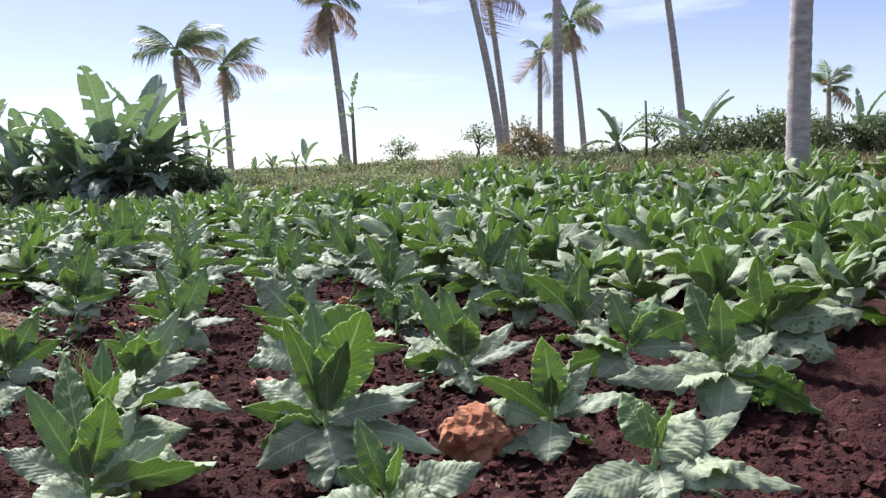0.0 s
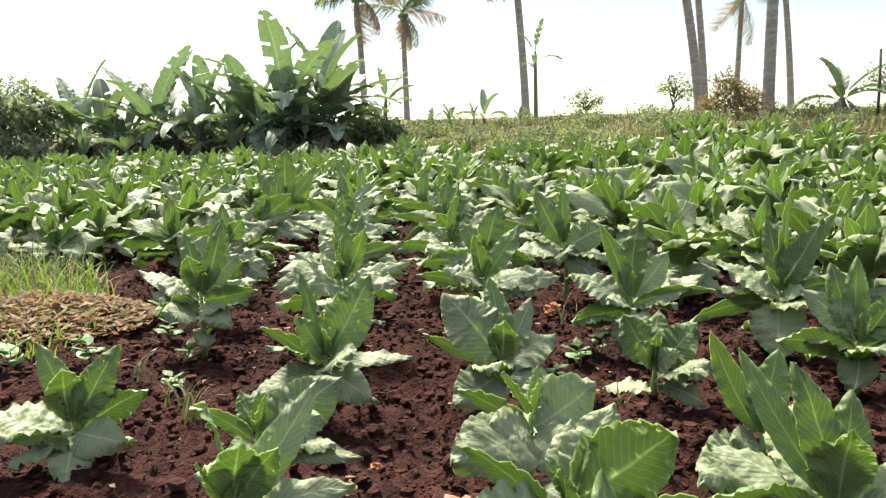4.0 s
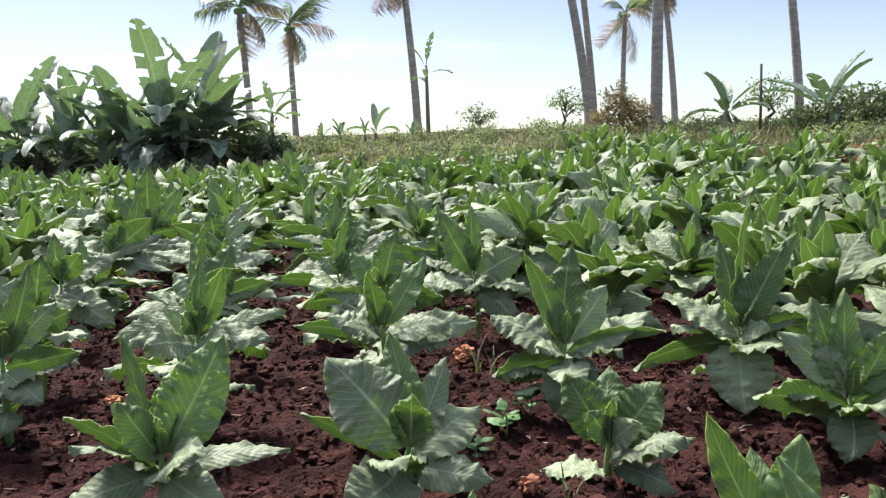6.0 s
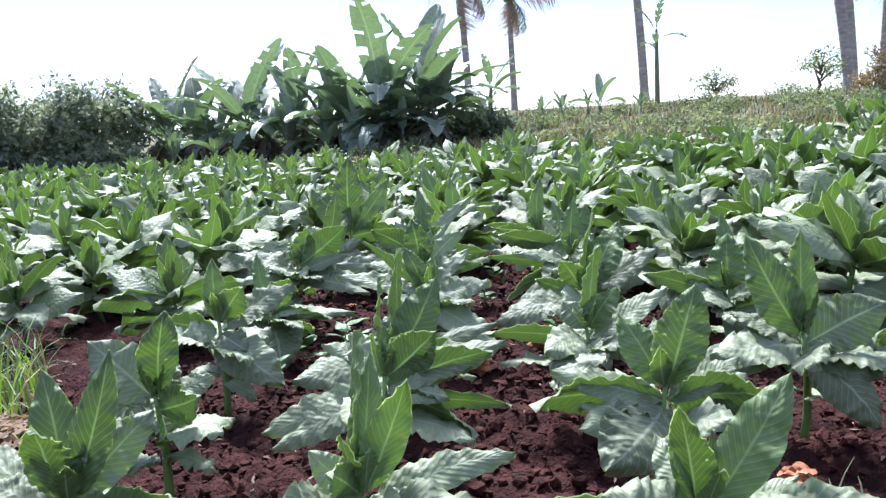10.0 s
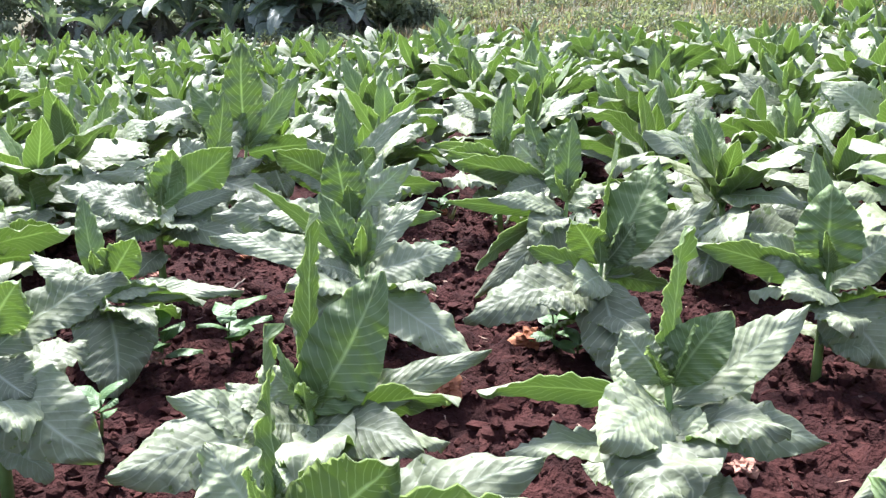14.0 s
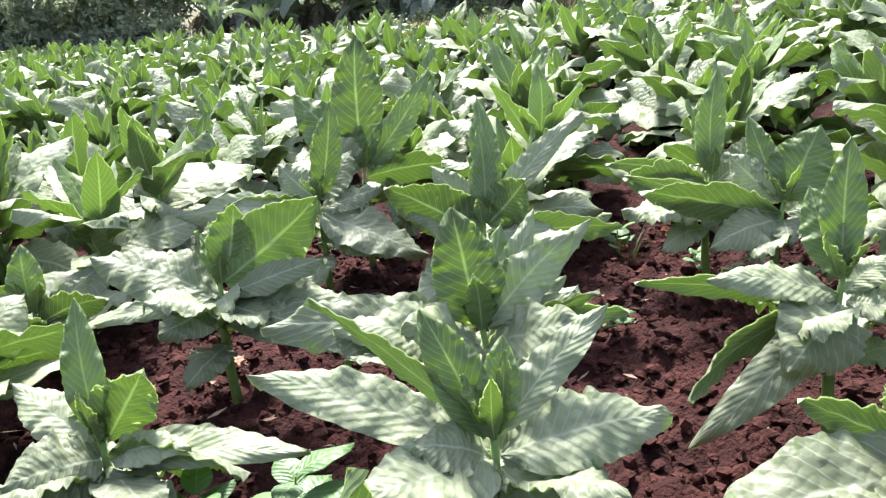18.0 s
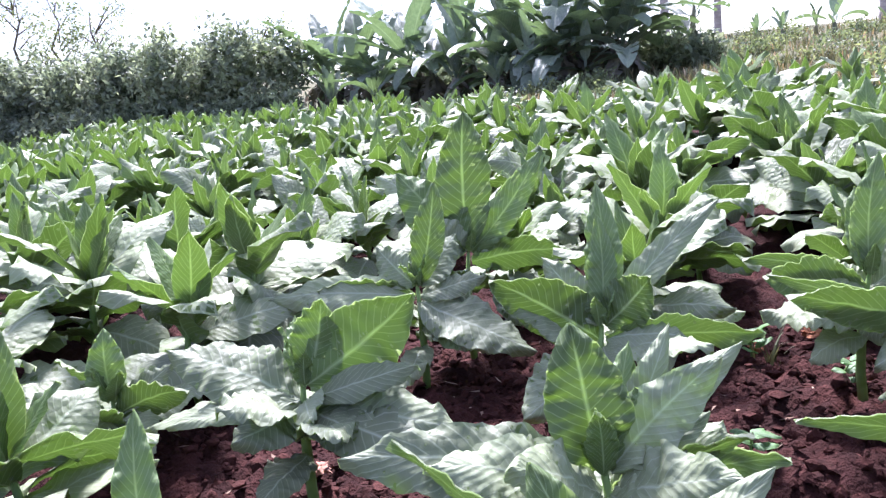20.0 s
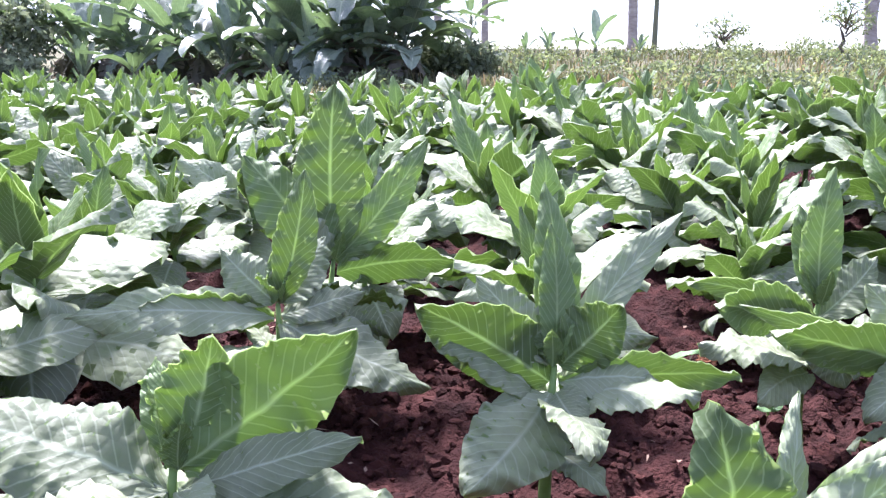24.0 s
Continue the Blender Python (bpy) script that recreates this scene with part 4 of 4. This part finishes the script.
# ---- banana plants ----
def banana_leaf(length, width, droop, seed, rows=30, cols=7, torn=0.4):
    rnd = random.Random(seed)
    verts, faces, uvs = [], [], []
    x = y = z = 0.0
    stalk, sway = 0.14, rnd.uniform(-0.4, 0.4)
    for r in range(rows):
        v = r / (rows - 1)
        ang = -radians(droop) * v ** 1.7
        if r:
            d = length / (rows - 1)
            x, y, z = x + d * math.sin(sway * v), y + d * math.cos(ang), z + d * math.sin(ang)
        t = max(0.0, (v - stalk) / (1 - stalk))
        w = 0.025 if t <= 0 else width * 0.5 * max(0.05, math.sin(math.pi * min(1, 0.06 + t ** 0.85 * 0.94)) ** 0.5)
        for c in range(cols):
            s = 2 * c / (cols - 1) - 1
            up = abs(s) * w * 0.45 - w * abs(s) ** 2 * (0.35 + rnd.uniform(0.0, 0.4)) * torn
            verts.append((x + s * w * 0.93, y - up * math.sin(ang) + abs(s) * 0.05, z + up * math.cos(ang)))
            uvs.append((0.5 + s / 2, v))
    cut = {(r, sd) for r in range(8, rows) for sd in (0, 1) if rnd.random() < torn * 0.22}
    for f in grid_faces(rows, cols):
        r, c = divmod(f[0], cols)
        if (r, 0) in cut and c < 2 or (r, 1) in cut and c > cols - 4:
            continue
        faces.append(f)
    return verts, faces, uvs


def banana(x, y, height, seed, leaves=11, torn=0.35, young=0.0, stem=None, label="banana plant with broad arching green leaves"):
    """young: 1 for a sucker whose few leaves stand upright."""
    rnd = random.Random(seed)
    root = tagged(new("banana_plant"), label, "plant", "banana plants")
    root.matrix_basis = pose(x, y, rise(x, y))
    a = rnd.uniform(0, 360)
    top = stem or height * 0.27
    pts = [(0.02 * k * math.cos(a), 0.02 * k * math.sin(a), -0.1 + (top + 0.1) * k / 5) for k in range(6)]
    fat = 0.04 + 0.025 * height
    v, f = tube(pts, [fat * q for q in (1, 0.93, 0.85, 0.77, 0.65, 0.45)], 9)
    child("pseudostem", mesh_of("pseudostem", v, f, PSEUDOSTEM), root)
    for k in range(leaves):
        u = k / max(1, leaves - 1)
        az = a + 137.5 * k + rnd.uniform(-20, 20)
        lift = (rnd.uniform(-12, 50) + 38 * u if not young else 55 + 25 * u) + rnd.uniform(-8, 8)
        L = height * rnd.uniform(0.62, 0.78) * (0.85 + 0.15 * u)
        v, f, uv = banana_leaf(L, L * rnd.uniform(0.25, 0.33), ((100 - 78 * u) if not young else 30) * rnd.uniform(0.6, 1.1), rnd.randrange(10 ** 6), torn=torn)
        child("leaf", mesh_of("leaf", v, f, BANANA, uv), root, pose(pts[-1][0], pts[-1][1], top * (0.72 + 0.28 * u), 0, 0, az) @ pose(0, 0, 0, lift, 0, 0))
    for k in range(7 if height > 1.4 else 0):
        v, f, uv = banana_leaf(top * rnd.uniform(0.9, 1.3), 0.16 * height * rnd.uniform(0.7, 1.2), 15, rnd.randrange(10 ** 6), torn=0.8)
        child("dead_leaf", mesh_of("dead_leaf", v, f, DEADBANANA, uv), root, pose(pts[-1][0], pts[-1][1], top * 0.98, 0, 0, a + 51 * k + rnd.uniform(-20, 20)) @ pose(0, 0.05, 0, rnd.uniform(-82, -40), 0, 0), "withered brown hanging leaf")
    return root


for i, (x, y, h, n) in enumerate(((-7.45, 19.2, 3.1, 9), (-6.7, 19.3, 2.5, 9), (-8.1, 19.1, 2.3, 8), (-7.2, 18.6, 1.9, 8), (-6.2, 19.0, 1.8, 8), (-8.5, 18.9, 1.6, 7), (-6.9, 20.0, 2.7, 8),
                                  (-9.5, 19.4, 2.2, 10), (-10.1, 19.2, 1.8, 9), (-10.8, 19.5, 2.5, 10), (-11.3, 19.3, 1.7, 9), (-12.3, 19.6, 2.0, 9), (-12.9, 19.5, 2.3, 10), (-13.5, 19.9, 1.8, 8))):
    banana(x, y, h * 1.14, 40 + i, n + (4 if i < 7 else 2), 0.3 if i % 3 else 0.7)
for i in range(6):
    x = -8.3 + 0.8 * i if i < 3 else -9.4 - 1.3 * (i - 3)
    banana(x, 18.2 + 0.17 * (i * 5 % 4), 1.0 + 0.13 * (i * 3 % 5), 140 + i, 7, 0.3, i % 2 * 0.6, label="low banana shoot in front of a taller clump")
banana(-3.5, 22.9, 1.15, 61, 5, 0.1, 0.0, label="small banana sucker with a few broad spreading leaves")
banana(-5.95, 22.0, 1.35, 62, 6, 0.5, stem=0.95, label="slim young banana plant beside a palm")
banana(4.9, 22.0, 1.75, 63, 7)
banana(6.5, 20.4, 2.1, 64, 8)
banana(10.2, 20.2, 1.7, 65, 8)
banana(11.5, 20.8, 1.9, 66, 8)


# ---- coconut palms ----
def frond(length, droop, seed, leaflets=48, drop=0.6, limp=0.35):
    rnd = random.Random(seed)
    pts, y, z = [], 0.0, 0.0
    n = 10
    for k in range(n):
        ang = -radians(droop) * (k / (n - 1)) ** 1.2
        if k:
            y, z = y + length / (n - 1) * math.cos(ang), z + length / (n - 1) * math.sin(ang)
        pts.append(Vector((0, y, z)))
    verts, faces = tube(pts, [0.022 * (1 - 0.85 * k / (n - 1)) for k in range(n)], 4)
    for k in range(leaflets):
        v = 0.14 + 0.84 * k / (leaflets - 1)
        q = v * (n - 1)
        i = min(n - 2, int(q))
        p = pts[i].lerp(pts[i + 1], q - i)
        d = (pts[i + 1] - pts[i]).normalized()
        up = Vector((0, -d.z, d.y))
        L = length * 0.34 * math.sin(math.pi * (0.22 + 0.68 * v)) * rnd.uniform(0.75, 1.2)
        for s in (-1, 1):
            if rnd.random() < 0.08:
                continue
            side = Vector((s, 0, 0)) * 0.7 + d * 0.8 - up * drop * rnd.uniform(0.3, 1.6)
            side.normalize()
            w = d * 0.013
            tip = p + side * L - Vector((0, 0, limp * L * rnd.uniform(0.4, 1.8)))
            mid = p + side * L * 0.55
            b = len(verts)
            verts += [p - w, p + w, mid + w, mid - w, tip]
            faces += [(b, b + 1, b + 2, b + 3), (b + 3, b + 2, b + 4)]
    return verts, faces


def blown(az):
    """The wind turns the fronds of a crown towards one side."""
    return az - 48 * math.sin(radians(az + 90))


def palm(x, y, height, seed, lean=(0, 0), radius=0.14, fronds=12, dry=4, size=1.6, label="tall coconut palm with drooping fronds", nuts=4):
    rnd = random.Random(seed)
    root = tagged(new("coconut_palm"), label, "palm tree", "coconut palms")
    root.matrix_basis = pose(x, y, rise(x, y))
    n, sub = 14, 5
    pts = [Vector((lean[0] * (k / (n - 1)) ** 1.4, lean[1] * (k / (n - 1)) ** 1.4, -0.2 + (height + 0.2) * k / (n - 1))) for k in range(n)]
    ring, rad = [], []
    for k in range((n - 1) * sub + 1):
        q = min(n - 1.0001, k / sub)
        i = int(q)
        ring.append(pts[i].lerp(pts[i + 1], q - i))
        u = q / (n - 1)
        rad.append(radius * (1.0 - 0.3 * u + 0.5 * max(0, 1 - u * 12)) * (1.035 if k % 2 else 0.975))
    v, f = tube(ring, rad, 10)
    child("trunk", mesh_of("trunk", v, f, BARK), root)
    top = pts[-1]
    dry = dry // 2
    for k in range(fronds + dry):
        isdry = k >= fronds
        u = k / max(1, fronds - 1) if not isdry else 0
        lift = (-20 + 104 * u ** 0.5 + rnd.uniform(-16, 16)) if not isdry else rnd.uniform(-85, -45)
        v, f = frond(size * rnd.uniform(0.6, 1.25), rnd.uniform(25, 85) if not isdry else rnd.uniform(10, 40), rnd.randrange(10 ** 6), limp=0.5 if not isdry else 0.8)
        mat = DRYFROND if isdry or (k < 3 and rnd.random() < 0.5) else FROND
        child("frond", mesh_of("frond", v, f, mat), root, pose(*top, 0, 0, blown(137.5 * k + rnd.uniform(-50, 50))) @ pose(0, 0, 0, lift, rnd.uniform(-50, 50), 0), "withered brown frond" if mat is DRYFROND else "")
    for k in range(nuts):
        me = lump(0.09, seed + k, 1.1, 2, 0.1)
        me.materials.append(STALK)
        a = k * 2.4
        child("coconut", me, root, pose(top.x + 0.16 * math.cos(a), top.y + 0.16 * math.sin(a), top.z - 0.12))
    return root


palm(-3.15, 30.0, 5.7, 70, (-0.45, 0), 0.14, 9, 16, 1.7)
palm(-8.20, 28.0, 4.1, 73, (-0.2, 0), 0.12, 14, 3, 1.6)
palm(-7.95, 32.7, 4.0, 72, (-0.1, 0), 0.12, 10, 6, 1.6)
palm(3.52, 23.8, 7.5, 74, (0.1, 0), 0.16)
palm(5.87, 33.0, 5.0, 75, (-0.45, 0), 0.13, 11, 5, 1.7)
palm(2.1, 26.0, 6.6, 76, (-1.15, 0), 0.14, 11, 5, 1.8)
palm(2.45, 28.0, 6.0, 77, (-0.6, 0), 0.12, 10, 6, 1.8)
palm(5.25, 42.0, 5.6, 78, (0.15, 0), 0.15, 13, 5, 2.0)
palm(7.15, 24.0, 7.5, 79, (-0.9, 0), 0.12)
palm(5.05, 11.7, 6.6, 80, (0.25, 0), 0.165, 12, 4, 2.4)
palm(16.45, 35.0, 2.4, 81, (0, 0), 0.13, 10, 3, 1.3)
banana(-2.47, 26.0, 1.15, 67, 5, 0.6, stem=2.0, label="slender banana plant with a tall bare stem and yellowed leaves")


# ---- shrubs and weeds at the edges ----
def leaf_cloud(name, mat, clumps, count, size, seed, label, category, twigs=0):
    """Many small leaves through the clumps, each an uneven ellipsoid (x, y, height over the land, rx, ry, rz)."""
    rs = np.random.RandomState(seed)
    total = sum(c[3] * c[5] for c in clumps)
    verts, faces = [], []
    for x, y, h, rx, ry, rz in clumps:
        z = rise(x, y) + h
        k = int(count * rx * rz / total)
        d = rs.normal(size=(k, 3))
        d /= np.linalg.norm(d, axis=1)[:, None]
        lobes = 0.72 + 0.3 * np.sin(d[:, 0] * 7 + x * 3) * np.sin(d[:, 2] * 6 + y) + 0.22 * np.sin(d[:, 0] * 17 + d[:, 2] * 13 + x)
        r = rs.uniform(0.25, 1.0, k) ** 0.45 * lobes
        c = np.c_[x + d[:, 0] * r * rx, y + d[:, 1] * r * ry, np.maximum(z + d[:, 2] * r * rz, rise(x, y) + 0.02)]
        a = rs.normal(size=(k, 3))
        b = np.cross(a, rs.normal(size=(k, 3)))
        a /= np.linalg.norm(a, axis=1)[:, None]
        b /= np.linalg.norm(b, axis=1)[:, None]
        s = size * rs.uniform(0.5, 1.5, k)[:, None]
        base = len(verts)
        quad = np.stack([c - a * s, c - b * s * 0.42, c + a * s, c + b * s * 0.42], 1).reshape(-1, 3)
        verts.extend(map(tuple, quad))
        faces.extend((base + 4 * i, base + 4 * i + 1, base + 4 * i + 2, base + 4 * i + 3) for i in range(k))
    return tagged(new(name, mesh_of(name, verts, faces, mat, smooth=False)), label, category, kind="stuff")


rh = random.Random(12)
leaf_cloud("shrub_hedge", HAZYHEDGE, [(-13.3 - 0.75 * k + rh.uniform(-.3, .3), 18.4 - 0.25 * k + rh.uniform(-.5, .5), 0.8 + rh.uniform(0, .5), rh.uniform(.7, 1.2), 0.8, rh.uniform(.8, 1.35)) for k in range(15)] + [(-13.0 - 0.6 * k, 17.9 - 0.2 * k, 0.3, 0.8, 0.6, 0.5) for k in range(17)] + [(-5.4 - 0.75 * k, 20.3 + 0.3 * (k % 2), 0.25, 0.7, 0.5, 0.45) for k in range(11)], 95000, 0.065, 3, "dense feathery green shrubs along the edge of the field", "shrubs")
leaf_cloud("dry_bush", BROWNBUSH, [(2.4, 22.5, 0.6, 0.6, 0.5, 0.75), (2.9, 22.7, 0.4, 0.6, 0.5, 0.5), (2.0, 22.6, 0.3, 0.45, 0.5, 0.4)], 5200, 0.035, 4, "brownish leafy bush at the foot of a palm", "bush")
leaf_cloud("green_shrubs", SHRUB, [(6.8, 19.6, 0.5, 0.9, 0.7, 0.55), (7.9, 19.7, 0.6, 0.9, 0.7, 0.7), (9.0, 19.8, 0.5, 1.0, 0.7, 0.6), (10.4, 19.6, 0.5, 1.1, 0.8, 0.6), (11.8, 19.8, 0.5, 1.1, 0.8, 0.6), (5.9, 20.0, 0.3, 0.7, 0.6, 0.4)], 14000, 0.05, 5, "leafy green shrubs on the rise beyond the crop", "shrubs")
leaf_cloud("low_weeds", SHRUB, [(rh.uniform(-8, 10), rh.uniform(13.5, 26), 0.08, rh.uniform(.25, .7), 0.4, rh.uniform(.14, .4)) for k in range(130)], 42000, 0.035, 6, "low green weeds on the rough strip beyond the crop", "weeds")
leaf_cloud("brown_weeds", BROWNWEED, [(rh.uniform(3.0, 9.0), rh.uniform(10.8, 14.5), 0.06, rh.uniform(.25, .55), 0.4, rh.uniform(.1, .22)) for k in range(26)], 5000, 0.05, 16, "withered reddish-brown weeds on the slope beside the crop", "weeds")


def small_tree(x, y, height, seed, spread=0.8, leaves=900, label="slender young tree with sparse small leaves"):
    rnd = random.Random(seed)
    root = tagged(new("tree"), label, "tree", "slender trees")
    root.matrix_basis = pose(x, y, rise(x, y))
    rs = np.random.RandomState(seed)
    v, f = tube([(0.04 * k * rnd.uniform(-1, 1), 0.04 * k * rnd.uniform(-1, 1), -0.1 + height * 0.9 * k / 6) for k in range(7)], [0.06, 0.05, 0.045, 0.04, 0.03, 0.02, 0.01], 7)
    child("trunk", mesh_of("trunk", v, f, WOOD), root)
    tips = []
    for k in range(9):
        h, a = height * rnd.uniform(0.4, 0.85), k * 2.4
        L = spread * rnd.uniform(0.6, 1.1)
        tip = Vector((math.cos(a) * L, math.sin(a) * L, h + L * rnd.uniform(0.3, 0.8)))
        v, f = tube([(0, 0, h - 0.05), tuple(Vector((0, 0, h)).lerp(tip, 0.5) + Vector((0, 0, 0.05))), tuple(tip)], [0.022, 0.014, 0.005], 5)
        child("limb", mesh_of("limb", v, f, WOOD), root)
        tips += [tip, tip * 0.7 + Vector((0, 0, h * 0.3))]
    verts, faces = [], []
    for k in range(leaves):
        c = np.array(tips[rs.randint(len(tips))]) + rs.normal(size=3) * spread * 0.22
        a, b = rs.normal(size=3), rs.normal(size=3)
        a, b = a / np.linalg.norm(a) * 0.05, b / np.linalg.norm(b) * 0.022
        i = len(verts)
        verts += [tuple(c - a), tuple(c - b), tuple(c + a), tuple(c + b)]
        faces.append((i, i + 1, i + 2, i + 3))
    child("crown", mesh_of("crown", verts, faces, SHRUB, smooth=False), root)


for k, (x, y, h) in enumerate(((-19.6, 18.0, 3.6), (-18.8, 18.4, 3.2), (-20.6, 17.6, 3.8), (-15.3, 20.2, 2.0), (-17.2, 19.5, 1.9), (1.3, 24.5, 0.9), (-1.0, 25.0, 0.6), (5.9, 22.5, 1.1))):
    small_tree(x, y, h, k + 1, 0.35 + 0.12 * h, int(250 + 220 * h))


def grass_field(name, mat, n, spots, h, seed, label):
    rs = np.random.RandomState(seed)
    verts, faces = [], []
    for k in range(n):
        x0, x1, y0, y1 = spots[rs.randint(len(spots))]
        x, y = rs.uniform(x0, x1), rs.uniform(y0, y1)
        z = rise(x, y) - 0.03
        a, L = rs.uniform(0, 6.28), h * rs.uniform(0.3, 1.3) * (0.75 + 0.5 * noise.noise(Vector((x * 0.9, y * 0.9, 0))))
        w, bend = L * 0.05 + 0.004, L * rs.uniform(0.1, 0.8)
        ca, sa = math.cos(a), math.sin(a)
        b = len(verts)
        verts += [(x - sa * w, y + ca * w, z), (x + sa * w, y - ca * w, z), (x + ca * bend * 0.35 + sa * w * 0.7, y + sa * bend * 0.35 - ca * w * 0.7, z + L * 0.6),
                  (x + ca * bend * 0.35 - sa * w * 0.7, y + sa * bend * 0.35 + ca * w * 0.7, z + L * 0.6), (x + ca * bend, y + sa * bend, z + L)]
        faces += [(b, b + 1, b + 2, b + 3), (b + 3, b + 2, b + 4)]
    return tagged(new(name, mesh_of(name, verts, faces, mat, smooth=False)), label, "grass", kind="stuff")


EDGE = [(-6, 4, 13.4, 16), (-8, 4, 15, 19), (-8, 12, 18, 27), (3, 13, 13.2, 19), (-15, -6, 16, 18.5)]
grass_field("rough_grass", GRASS, 42000, EDGE, 0.22, 6, "rough yellow-green grass and weeds beyond the crop")
grass_field("dry_grass", DRYGRASS, 7000, EDGE[:4], 0.22, 7, "straw-coloured dry grass among the weeds beyond the crop")
for k, (x, y, h) in enumerate(((-4.6, 24.2, 0.55), (-4.1, 24.8, 0.5), (-5.2, 24.0, 0.5), (-2.7, 23.9, 0.4), (-6.6, 23.5, 0.5))):
    banana(x, y, h + 0.1, 90 + k, 4, 0.1, 1.0, label="tiny banana sucker among the weeds")
v, f = tube([(0, 0, -0.1), (0.01, 0, 0.7), (0, 0.01, 1.5)], [0.035, 0.03, 0.028], 7)
tagged(new("post", mesh_of("post", v, f, WOOD)), "thin weathered wooden post among the weeds", "post").matrix_basis = pose(5.5, 21.8, rise(5.5, 21.8))
